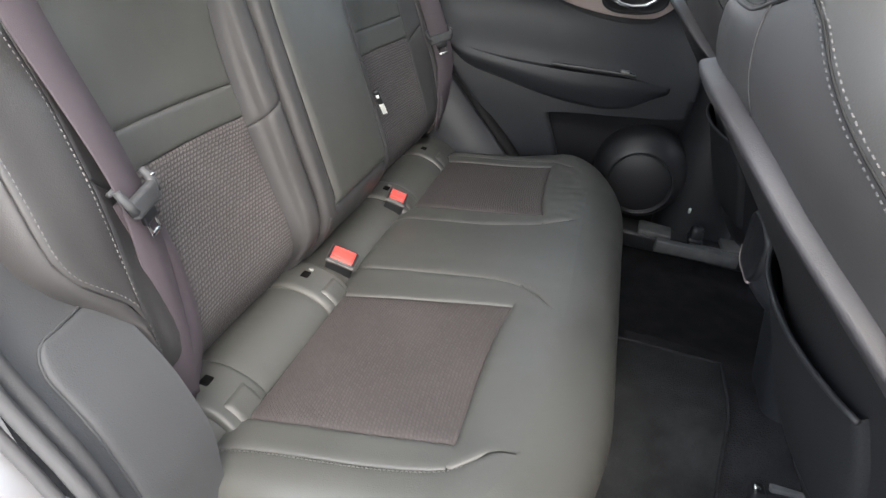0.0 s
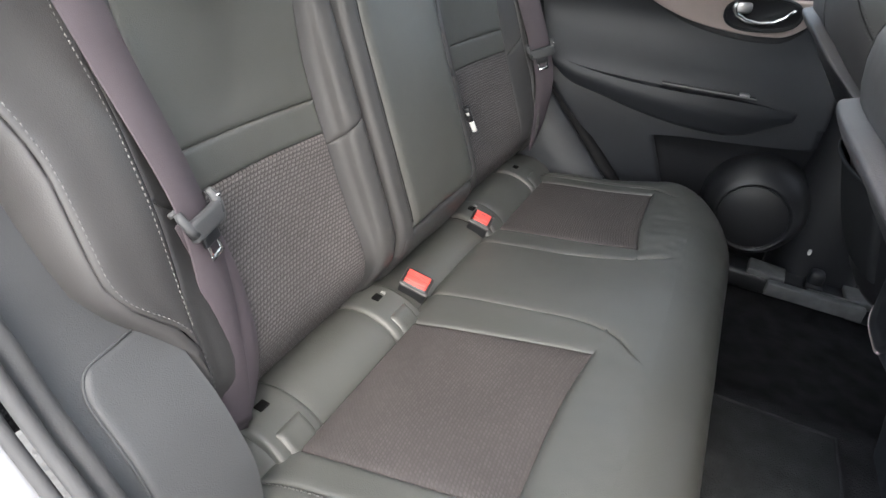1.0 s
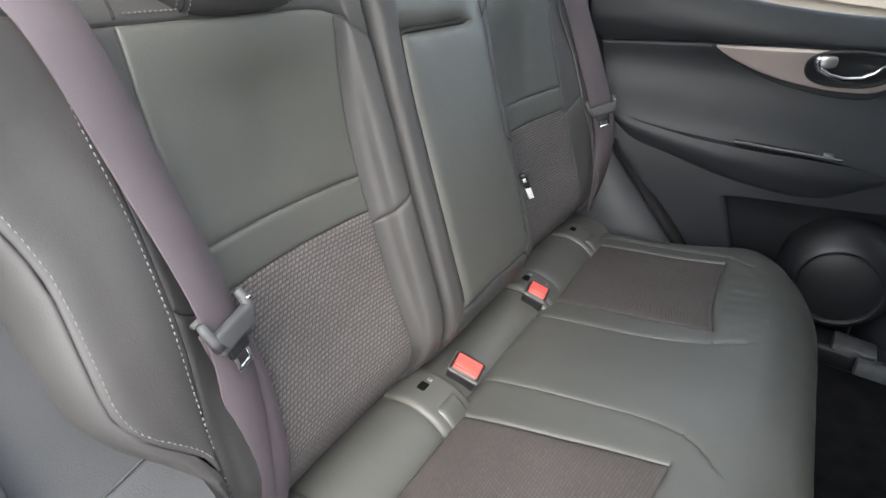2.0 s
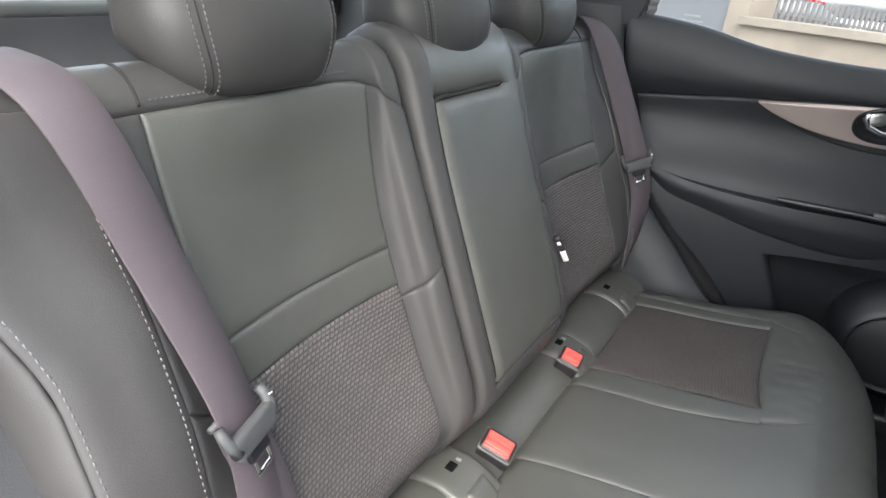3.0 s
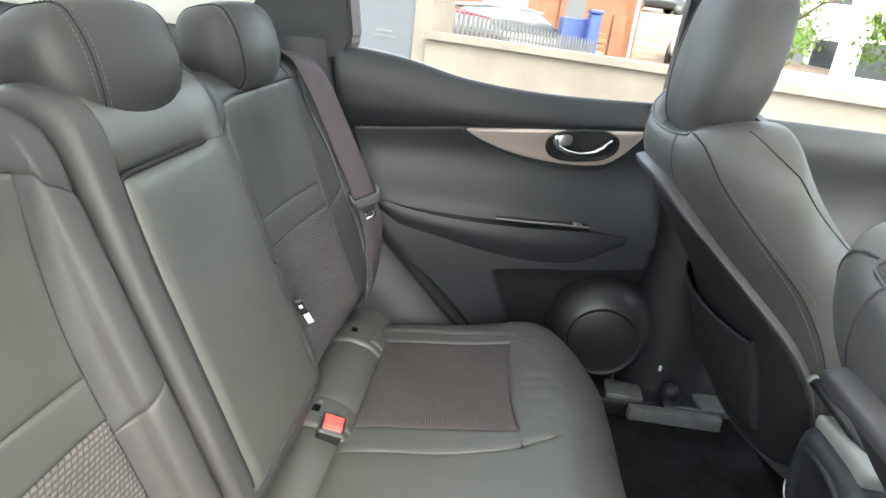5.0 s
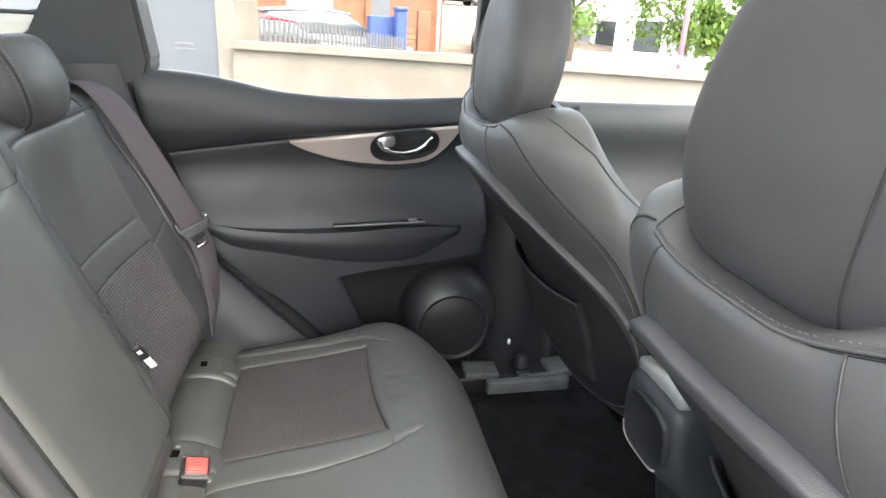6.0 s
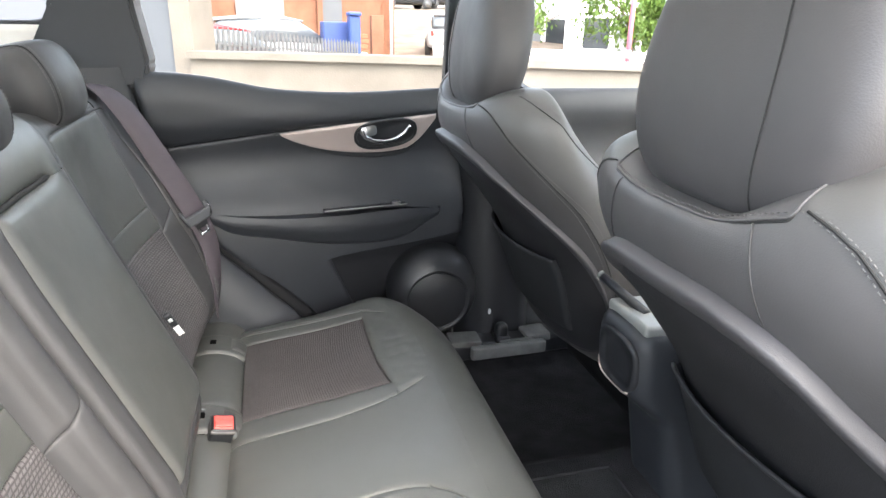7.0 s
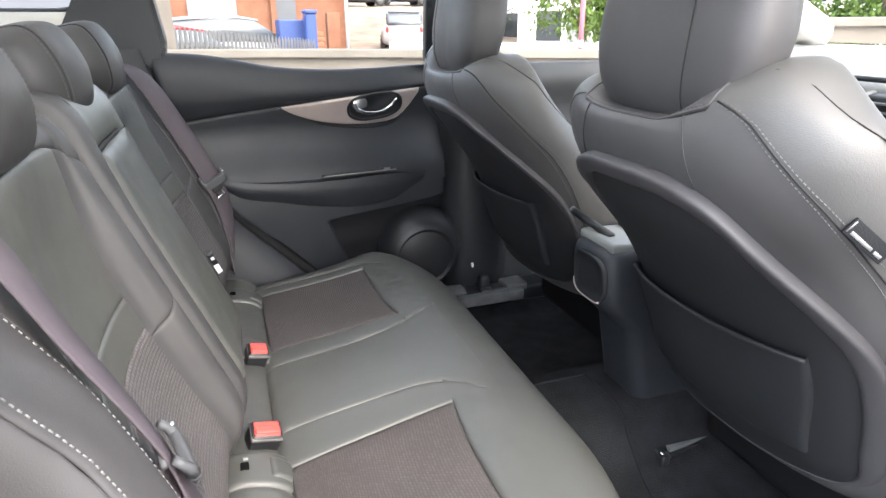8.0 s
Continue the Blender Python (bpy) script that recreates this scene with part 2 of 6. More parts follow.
def steps(n, length, edge, low, high):
    """Places from 0 to 1, crowded near those ends that roll down into a seam."""
    e = min(edge / max(length, 1e-4), 0.3)
    out = [0.0]
    if low:
        out += [e * f for f in (0.12, 0.3, 0.6, 1.0)]
    start, stop = (e if low else 0.0), (1 - e if high else 1.0)
    out += [start + (stop - start) * i / n for i in range(1, n)]
    if high:
        out += [1 - e * f for f in (1.0, 0.6, 0.3, 0.12)]
    return out + [1.0]


def pad_mesh(surf, u0, u1, v0, v1, nu=14, nv=14, edge=0.008, sink=0.0038, rise=0.0, puff=0.0, ends=(1, 1, 1, 1), flip=False, wrinkle=0.0, groove=None):
    """A stuffed panel on surf(u, v) between two borders, rolled down into the seams at those ends that are set (u low, u high, v low, v high)."""
    lo = u0 if callable(u0) else (lambda v: u0)
    hi = u1 if callable(u1) else (lambda v: u1)
    vb = v0 if callable(v0) else (lambda s: v0)
    vt = v1 if callable(v1) else (lambda s: v1)
    vm = (vb(0.5) + vt(0.5)) / 2
    lu = (surf(hi(vm), vm) - surf(lo(vm), vm)).length
    um = (lo(vm) + hi(vm)) / 2
    lv = (surf(um, vt(0.5)) - surf(um, vb(0.5))).length
    su = steps(nu, lu, edge, ends[0], ends[1])
    sv = steps(nv, lv, edge, ends[2], ends[3])
    sign = -1 if flip else 1

    def roll(d, on):
        if not on:
            return 1.0
        k = min(d / edge, 1)
        return math.sqrt(max(0, 1 - (1 - k) ** 2))

    bm = bmesh.new()
    uvl = bm.loops.layers.uv.new("UVMap")
    rows, coords = [], {}
    for t in sv:
        row = []
        for s in su:
            v = vb(s) + (vt(s) - vb(s)) * t
            u = lo(v) + (hi(v) - lo(v)) * s
            wu = (surf(hi(v), v) - surf(lo(v), v)).length
            k = min(roll(s * wu, ends[0]), roll((1 - s) * wu, ends[1]), roll(t * lv, ends[2]), roll((1 - t) * lv, ends[3]))
            if groove:
                k = 1 - (1 - k) * groove(u, v)
            h = -sink + (sink + rise) * k + puff * math.sin(math.pi * s) ** 0.7 * math.sin(math.pi * t) ** 0.7
            p = surf(u, v)
            if wrinkle:
                h += wrinkle * k * (noise.noise(p * 14) * 0.6 + noise.noise(p * 38) * 0.3)
            vert = bm.verts.new(p + normal_at(surf, u, v) * (sign * h))
            coords[vert] = (s * wu, t * lv)
            row.append(vert)
        rows.append(row)
    for a, b in zip(rows, rows[1:]):
        for i in range(len(a) - 1):
            quad = (a[i], a[i + 1], b[i + 1], b[i])
            f = bm.faces.new(quad[::-1] if flip else quad)
            for loop in f.loops:
                loop[uvl].uv = coords[loop.vert]
    return bm


def tube_mesh(points, radius, sides=8, flat=1.0, bm=None, closed=False):
    """A round cord along points, with rounded ends."""
    bm = bm or bmesh.new()
    pts = [Vector(p) for p in points]
    rings = []
    up = Vector((0, 0, 1))
    for i, p in enumerate(pts):
        a = pts[i - 1] if i or closed else p
        b = pts[(i + 1) % len(pts)] if i + 1 < len(pts) or closed else p
        d = (b - a).normalized()
        side = d.cross(up)
        if side.length < 0.05:
            side = d.cross(Vector((0, 1, 0)))
        side.normalize()
        over = side.cross(d)
        r = radius(i / max(len(pts) - 1, 1)) if callable(radius) else radius
        rings.append([bm.verts.new(p + side * r * math.cos(2 * math.pi * k / sides) + over * r * flat * math.sin(2 * math.pi * k / sides)) for k in range(sides)])
    pairs = list(zip(rings, rings[1:])) + ([(rings[-1], rings[0])] if closed else [])
    for a, b in pairs:
        for k in range(sides):
            bm.faces.new((a[k], a[(k + 1) % sides], b[(k + 1) % sides], b[k]))
    if not closed:
        bm.faces.new(rings[0][::-1])
        bm.faces.new(rings[-1])
    return bm


def box_mesh(size, at=(0, 0, 0), turn=None, bevel=0.0, segments=2, bm=None):
    """A box with rounded edges."""
    b = bmesh.new()
    bmesh.ops.create_cube(b, size=1)
    bmesh.ops.scale(b, vec=size, verts=b.verts)
    if bevel:
        bmesh.ops.bevel(b, geom=b.edges[:], offset=bevel, segments=segments, affect="EDGES", profile=0.6)
    m = Matrix.Translation(at) @ (turn.to_4x4() if turn is not None else Matrix.Identity(4))
    b.transform(m)
    if bm is None:
        return b
    me = bpy.data.meshes.new("joined")
    b.to_mesh(me)
    b.free()
    bm.from_mesh(me)
    bpy.data.meshes.remove(me)
    return bm


def round_block(half, at, power=4.0, cuts=10, turn=None, shape=None):
    """A block with softly rounded sides, a superellipsoid, shaped further by shape(p) if given."""
    bm = bmesh.new()
    bmesh.ops.create_cube(bm, size=2)
    bmesh.ops.subdivide_edges(bm, edges=bm.edges[:], cuts=cuts, use_grid_fill=True)
    for v in bm.verts:
        p = v.co
        r = (abs(p.x) ** power + abs(p.y) ** power + abs(p.z) ** power) ** (1 / power)
        q = p / r
        v.co = Vector((q.x * half[0], q.y * half[1], q.z * half[2]))
        if shape:
            v.co = shape(v.co)
    m = Matrix.Translation(at) @ (turn.to_4x4() if turn is not None else Matrix.Identity(4))
    bm.transform(m)
    return bm


def ribbon_mesh(points, across, width, thick=0.0016, sub=6):
    """A strap along points; across gives the way over its width at each."""
    pts = [Vector(p) for p in points]
    acr = [Vector(a).normalized() for a in across]
    fine, fa = [], []
    for i in range(len(pts) - 1):
        p0, p1, p2, p3 = pts[max(i - 1, 0)], pts[i], pts[i + 1], pts[min(i + 2, len(pts) - 1)]
        for j in range(sub + (i == len(pts) - 2)):
            k = j / sub
            fine.append(0.5 * ((2 * p1) + (p2 - p0) * k + (2 * p0 - 5 * p1 + 4 * p2 - p3) * k * k + (3 * p1 - p0 - 3 * p2 + p3) * k**3))
            fa.append(acr[i].lerp(acr[i + 1], k).normalized())
    bm = bmesh.new()
    rings = []
    for i, p in enumerate(fine):
        d = (fine[min(i + 1, len(fine) - 1)] - fine[max(i - 1, 0)]).normalized()
        a = (fa[i] - d * fa[i].dot(d)).normalized()
        n = a.cross(d)
        w = width / 2
        rings.append([bm.verts.new(p + a * x + n * y) for x, y in ((-w, 0), (-w * 0.94, thick), (w * 0.94, thick), (w, 0), (w * 0.94, -thick), (-w * 0.94, -thick))])
    for a, b in zip(rings, rings[1:]):
        for k in range(6):
            bm.faces.new((a[k], a[(k + 1) % 6], b[(k + 1) % 6], b[k]))
    bm.faces.new(rings[0][::-1])
    bm.faces.new(rings[-1])
    return bm


def stitch_mesh(path, spacing=0.0052, length=0.0036, width=0.0013, high=0.0009, bm=None):
    """Separate short stitches along a path of (place, normal)."""
    bm = bm or bmesh.new()
    pts = [(Vector(p), Vector(n)) for p, n in path]
    dist = [0.0]
    for a, b in zip(pts, pts[1:]):
        dist.append(dist[-1] + (b[0] - a[0]).length)
    x, i = 0.0, 0
    while x + length < dist[-1]:
        while i < len(pts) - 2 and dist[i + 1] < x + length / 2:
            i += 1
        k = (x + length / 2 - dist[i]) / max(dist[i + 1] - dist[i], 1e-9)
        p = pts[i][0].lerp(pts[i + 1][0], k)
        n = pts[i][1].lerp(pts[i + 1][1], k).normalized()
        d = (pts[i + 1][0] - pts[i][0]).normalized()
        s = n.cross(d).normalized()
        low = [bm.verts.new(p + d * a * length / 2 + s * b * width / 2 - n * 0.0006) for a, b in ((-1, -1), (1, -1), (1, 1), (-1, 1))]
        top = [bm.verts.new(p + d * a * length * 0.38 + s * b * width * 0.3 + n * high) for a, b in ((-1, -1), (1, -1), (1, 1), (-1, 1))]
        bm.faces.new(top)
        for q in range(4):
            bm.faces.new((low[q], low[(q + 1) % 4], top[(q + 1) % 4], top[q]))
        x += spacing
    return bm


def surface_path(surf, uv, lift=0.0, flip=False, n=60):
    """A path of (place, normal) over surf through (u, v) rows."""
    out = []
    for i in range(n + 1):
        k = i / n * (len(uv) - 1)
        j = min(int(k), len(uv) - 2)
        f = k - j
        a, b = uv[j], uv[j + 1]
        u, v = a[0] + (b[0] - a[0]) * f, a[1] + (b[1] - a[1]) * f
        nn = normal_at(surf, u, v) * (-1 if flip else 1)
        out.append((surf(u, v) + nn * lift, nn))
    return out


def seam_cord(name, path, parent, radius=0.0016, mat=None):
    return part(name, tube_mesh([p for p, n in path], radius, 6), mat or SEAM, parent)


def prism(outline, axis, low, high, bm=None):
    """A plate with the given outline (pairs in the two other axes), from low to high along axis."""
    bm = bm or bmesh.new()

    def place(a, b, c):
        return {"x": (c, a, b), "y": (a, c, b), "z": (a, b, c)}[axis]

    lo = [bm.verts.new(place(a, b, low)) for a, b in outline]
    hi = [bm.verts.new(place(a, b, high)) for a, b in outline]
    bm.faces.new(lo)
    bm.faces.new(hi[::-1])
    for i in range(len(lo)):
        j = (i + 1) % len(lo)
        bm.faces.new((lo[j], lo[i], hi[i], hi[j]))
    bmesh.ops.recalc_face_normals(bm, faces=bm.faces[:])
    return bm

# ---- rear backrest ----
ROLL_AT, ROLL = 0.852, 0.048
TUCK = [(0.32, -0.055), (0.345, -0.040), (0.37, -0.024), (0.40, -0.008), (0.43, -0.003), (0.455, -0.007), (0.47, -0.012), (0.49, -0.020)]


def spine(s):
    """The backrest's face in side view: x, z and the way out of it, for the height s; past ROLL_AT it rolls over the top."""
    c, q = 0.928, 0.371
    if s <= ROLL_AT:
        x = -0.4 * (s - 0.44) if s > 0.47 else lerp_table(TUCK, s)
        return x, s, c, q
    th = (s - ROLL_AT) / ROLL
    cx, cz = -0.4 * (ROLL_AT - 0.44) - ROLL * c, ROLL_AT - ROLL * q
    nx, nz = c * math.cos(th) - q * math.sin(th), q * math.cos(th) + c * math.sin(th)
    return cx + ROLL * nx, cz + ROLL * nz, nx, nz


SEAT_PROFILE = [  # across an outer seat: half-width, then how it sinks in the middle, and how its wings stand proud
    (0, 0.146, -0.030, 0.0), (1, 0.150, -0.008, 0.0), (2, 0.162, 0.006, 0.0), (3, 0.186, 0.004, -0.006), (4, 0.208, 0.0, -0.030),
    (5, 0.345, 0.0, -0.038), (6, 0.487, 0.0, -0.009), (7, 0.553, 0.0, 0.019), (8, 0.590, 0.006, 0.017), (9, 0.626, 0.010, 0.008),
    (10, 0.640, -0.03, 0.005), (11, 0.644, -0.16, 0.0)]
DEPTH = [(0.33, 0.15), (0.40, 0.5), (0.50, 0.95), (0.60, 1.05), (0.70, 1.0), (0.78, 0.6), (0.84, 0.1), (0.88, 0.0), (1.0, 0.0)]
WING = [(0.33, 0.0), (0.42, 0.2), (0.50, 0.6), (0.58, 1.0), (0.70, 1.0), (0.775, 0.3), (0.80, 0.0), (1.0, 0.0)]


def outer_seat(side):
    """The face of an outer seat's backrest; side is -1 by the open door and 1 by the closed one."""

    def surf(w, s):
        y, d, vary = lerp_table(SEAT_PROFILE, w)
        if y > 0.553:
            y = 0.553 + (y - 0.553) * (0.12 + 0.88 * ease(s, 0.465, 0.605) + 0.35 * ease(s, 0.68, 0.80))
        d += vary * (lerp_table(DEPTH, s) if w < 6.3 else (lerp_table(WING, s) if w > 6.7 else
                     lerp_table(DEPTH, s) * (6.7 - w) / 0.4 + lerp_table(WING, s) * (w - 6.3) / 0.4))
        x, z, nx, nz = spine(s)
        return Vector((x + nx * d, side * y, z + nz * d))

    return surf


def wing_end(s):
    """How far out the wing's leather reaches at a height; it tapers to a tip above the cushion."""
    return 7.15 + 1.85 * ease(s, 0.490, 0.575) ** 0.65


def build_outer_backrest(side, label):
    seat = thing("rear_seat_back", (0.0, side * 0.36, 0.34), label, "seat", "rear seats")
    surf, f = outer_seat(side), side > 0

    def p(name, w0, w1, s0, s1, mat, **kw):
        lab = kw.pop("label", "")
        return part(name, pad_mesh(surf, w0, w1, s0, s1, flip=not f, **kw), mat, seat, lab)

    crest = [(0, 0.802), (2, 0.817), (3, 0.831), (3.6, 0.841), (4, 0.846), (4.2, 0.851), (4.5, 0.853), (6, 0.853), (6.6, 0.853), (7.6, 0.868), (9.8, 0.868)]  # where the top roll begins
    p("upper_panel", 4, 6, 0.665, lambda k: lerp_table(crest, 4 + 2 * k), LEATHER, nu=30, nv=24, wrinkle=0.0014, label="smooth grey leather panel")
    p("band", 4, 6, 0.620, 0.665, LEATHER, nu=22, nv=4)
    p("fabric_panel", 4, 6, 0.330, 0.620, FABRIC, nu=24, nv=20, sink=0.006, label="dark woven fabric panel with pale dashes")
    slant = lambda k: 0.642 - 0.038 * k
    p("inner_bolster", 0, 4, slant, lambda k: lerp_table(crest, 4 * k), LEATHER_SOFT, nu=14, nv=14, ends=(0, 1, 1, 1))
    p("inner_bolster", 0, 4, 0.335, slant, LEATHER_SOFT, nu=14, nv=14, ends=(0, 1, 0, 1))
    seam_w = lambda s: 7 - 0.24 * ease(s, 0.52, 0.64)
    rising = lambda k: 0.610 + 0.028 * k
    p("wing_strip", 6, seam_w, rising, 0.853, LEATHER_SOFT, nu=8, nv=12)
    p("wing_strip", 6, seam_w, 0.335, rising, LEATHER_SOFT, nu=8, nv=14, ends=(1, 1, 0, 1))
    p("wing", seam_w, wing_end, 0.497, 0.868, LEATHER_SMOOTH, nu=12, nv=24, edge=0.006, sink=0.003, wrinkle=0.001, label="smooth leather wing edged with pale stitching")
    p("wing_edge", lambda s: wing_end(s) + 0.75 * ease(s, 0.862, 0.872), 10.2, 0.40, 1.03, LEATHER_SMOOTH, nu=8, nv=20, edge=0.006, sink=0.003, ends=(1, 0, 0, 0))
    p("wing_side", 10.2, 11, 0.40, 1.03, PLASTIC_GREY, nu=6, nv=20, edge=0.006, sink=0.003, ends=(1, 0, 0, 0))
    p("wing_foot", 7, 9, 0.36, 0.497, LEATHER_SOFT, nu=8, nv=8, sink=0.005, ends=(1, 0, 0, 1))
    p("top_roll", 0, 9.8, lambda k: lerp_table(crest, 9.8 * k), 1.03, LEATHER_SOFT, nu=40, nv=10, ends=(0, 0, 1, 0), label="leather roll over the top edge")
    outer = [(9.0, 0.865)] + [(wing_end(v), v) for v in np.linspace(0.64, 0.499, 16)]
    inset = [(u - 0.22, v + 0.003) for u, v in outer]
    rows = (([(6.92, 0.86), (6.95, 0.64), (7.06, 0.57), (7.13, 0.515)], 0.0048), (inset[:-1], 0.0048), ([(7.15, 0.490), (7.4, 0.46), (7.6, 0.42), (7.6, 0.385)], 0.003))
    for row, length in rows:
        part("stitching", stitch_mesh(surface_path(surf, row, 0.0003, not f, 120), 0.0062, length * 0.78, 0.0012, 0.0006), THREAD, seat, "pale contrast stitching")
    bm = stitch_mesh(surface_path(surf, [(4.3, 0.862), (5.95, 0.862)], 0.001, not f, 60), length=0.003)
    part("top_stitching", bm, THREAD_DIM, seat, "pale contrast stitching")
    seam_cord("roll_seam", surface_path(surf, [(6.0, 0.858), (5.95, 0.90), (5.85, 0.96)], 0.0002, not f, 30), seat, 0.0013)
    return seat


MID = [(-0.146, -0.035), (-0.143, 0.0), (-0.13, 0.012), (-0.08, 0.014), (0.0, 0.012), (0.08, 0.014), (0.13, 0.012), (0.143, 0.0), (0.146, -0.035)]


def mid_seat(y, s):
    d = lerp_table(MID, y) * (1.0 if s < 0.7 else 1 + 0.6 * ease(s, 0.7, 0.9))
    x, z, nx, nz = spine(s)
    return Vector((x + nx * d, y, z + nz * d))


def build_middle_backrest():
    seat = thing("middle_backrest", (0.0, 0.0, 0.34), "grey leather middle backrest with a folded-up armrest", "seat", "rear seats")
    fade = lambda y, t: 1 - ease(t, 0.80, 0.826)
    part("side_bolster", pad_mesh(mid_seat, -0.146, -0.108, 0.40, 1.04, nu=8, nv=40, ends=(0, 1, 0, 0), edge=0.014, sink=0.016, groove=fade), LEATHER_SOFT, seat)
    short = lambda y, t: 1 - ease(y, 0.066, 0.092) * ease(t, 0.70, 0.78)
    part("armrest", pad_mesh(mid_seat, -0.108, 0.146, 0.437, 0.813, nu=26, nv=30, ends=(1, 0, 1, 1), edge=0.017, sink=0.017, rise=0.003, wrinkle=0.001, groove=short), LEATHER, seat, "folded grey leather armrest")
    part("top_roll", pad_mesh(mid_seat, -0.108, 0.146, 0.813, 1.04, nu=28, nv=20, ends=(0, 0, 1, 0), edge=0.014, sink=0.017, groove=short), LEATHER, seat, "leather roll over the top edge")
    part("lower_pad", pad_mesh(mid_seat, -0.146, 0.146, 0.335, 0.437, nu=24, nv=8, ends=(0, 0, 0, 1), edge=0.012, sink=0.010), LEATHER_SOFT, seat)
    # a dark cord in the groove gives the shade of a deep gap
    gap = [(-0.1075, v) for v in np.linspace(0.45, 0.800, 12)] + [(-0.106, 0.809), (-0.100, 0.8125)] + [(y, 0.8135) for y in np.linspace(-0.09, 0.084, 12)]
    bm = tube_mesh([p + n * 0.0 for p, n in surface_path(mid_seat, gap, -0.0065, False, 60)], 0.0036, 8)
    part("gap_shade", bm, SEAM, seat, "dark cord for the shade in the gap round the folded armrest")
    return seat


def build_headrest(at, lean, label, group, half=(0.057, 0.108, 0.068), front=True):
    power = 4.0 if front else 3.7
    head = thing("headrest", at, label, "headrest", group)
    turn = Euler((0, radians(lean), 0)).to_matrix()

    def shape(p):
        k = (p.z / half[2] + 1) / 2
        w = 0.88 + 0.14 * ease(k, 0.0, 0.5) - 0.08 * ease(k, 0.8, 1.0) if front else 0.93 + 0.08 * ease(k, 0.0, 0.4) - 0.17 * ease(k, 0.42, 1.0)
        d = 0.90 + 0.12 * ease(k, 0.0, 0.5) - (0.16 * ease(k, 0.45, 1.0) if front else 0.0)
        bow = -0.012 * (p.y / half[1]) ** 2 * (1.3 * ease(p.x / half[0], -0.8, 0.8) - 0.3)
        z = p.z
        if front and z < 0:  # the underside slants up towards the back
            z *= 1 - 0.50 * ease(-p.x / half[0], -0.75, 1.0)
        return Vector((p.x * d + bow, p.y * w, z))

    part("cover", round_block(half, at, power, 16, turn, shape), LEATHER_HEAD if front else LEATHER_HEAD_LIT, head)

    def on(y, a, lift):
        """A place on the cover's outline in the plane of y, at the angle a from its front."""
        q = abs(y / half[1]) ** power
        r = (1 - q) ** (1 / power)
        c, s = math.cos(a), math.sin(a)
        k = (abs(c) ** power + abs(s) ** power) ** (-1 / power)
        p = shape(Vector((c * k * r * half[0], y, s * k * r * half[2])))
        n = Vector((c / half[0], 0, s / half[2])).normalized()
        return Vector(at) + turn @ (p + n * lift), turn @ n

    span = (-80, 200) if front else (95, 262)
    seams = []
    for y in ((-0.079, 0.079) if front else ((-0.070 if at[1] < 0 else 0.068),)):
        arc = [on(y, radians(a), 0.0008) for a in np.linspace(span[0], span[1], 50)]
        seams.append([p for p, n in arc])
        if front:
            for dy in (-0.0055, 0.0055):
                bm = stitch_mesh([on(y + dy, radians(a), 0.0009) for a in np.linspace(span[0], 100, 60)], width=0.0009, high=0.0005)
                part("stitching", bm, THREAD_DIM, head, "pale stitching")
    for pts in seams:
        part("seam", tube_mesh(pts, 0.0007, 6), SEAM, head)
    for y in (-0.055, 0.055):
        foot = Vector(at) + turn @ Vector((0, y, -half[2] * 0.85))
        end = Vector((foot.x - (0.012 if front else -0.02), foot.y, foot.z - 0.035))
        part("post", tube_mesh([foot, end], 0.006, 10), STEEL, head, "steel post")
    return head


# ---- rear cushion ----
CUSHION = [(0, 0.045, 0.318), (1, 0.062, 0.326), (2, 0.12, 0.337), (3, 0.22, 0.352), (4, 0.333, 0.372), (5, 0.40, 0.384), (6, 0.445, 0.383),
           (7, 0.487, 0.370), (8, 0.510, 0.342), (9, 0.517, 0.29), (10, 0.505, 0.20), (11, 0.49, 0.10)]
FLANK = [(0.0, 0.0, 0.0), (0.54, 0.54, 0.0), (0.57, 0.569, -0.003), (0.59, 0.586, -0.012), (0.61, 0.596, -0.03), (0.66, 0.602, -0.08), (0.76, 0.604, -0.18), (0.9, 0.604, -0.28)]


CREASES = [(0.285, 0.0003), (0.322, 0.0006), (0.352, 0.0008), (0.386, 0.0003)]


def cushion(c, q):
    """The bench's skin: c runs from the bight over the front edge and down, q across, past the flanks downwards."""
    x, z = lerp_table(CUSHION, c)
    y, dz = lerp_table(FLANK, abs(q))
    out = 0.085 * max(0, (y - 0.30) / 0.30) ** 2 * ease(x, 0.2, 0.5)
    x -= out
    mid = 0.004 * math.cos(min(abs(q) / 0.12, 1) * math.pi / 2)
    side = 1 - ease(c, 8, 9.5)
    if 0.2 < q < 0.5:  # short creases before the inset by the closed door
        z -= sum(d * math.exp(-((q - at) / 0.0075) ** 2) for at, d in CREASES) * ease(x, 0.340, 0.356) * (1 - ease(x, 0.375, 0.425))
    return Vector((x, math.copysign(y, q), max(z + dz * side + mid * (c < 7), 0.06)))


# half-widths of the middle panel, by the open door and by the closed one
FLARE_NEAR = [(0, 0.096), (1.5, 0.090), (3.4, 0.083), (3.9, 0.092), (4.35, 0.114), (4.6, 0.132), (4.85, 0.152), (5.4, 0.19)]
FLARE_FAR = [(0, 0.130), (2, 0.132), (3, 0.133), (4.0, 0.150), (4.6, 0.170), (4.9, 0.177), (5.4, 0.19)]
FLANK_SEAM = [(0, 0.548), (1, 0.541), (2, 0.534), (3, 0.528), (3.8, 0.521), (4.2, 0.513), (4.45, 0.501), (4.75, 0.484), (5.1, 0.478), (5.8, 0.478)]


def flank_seam(c):
    return lerp_table(FLANK_SEAM, c)


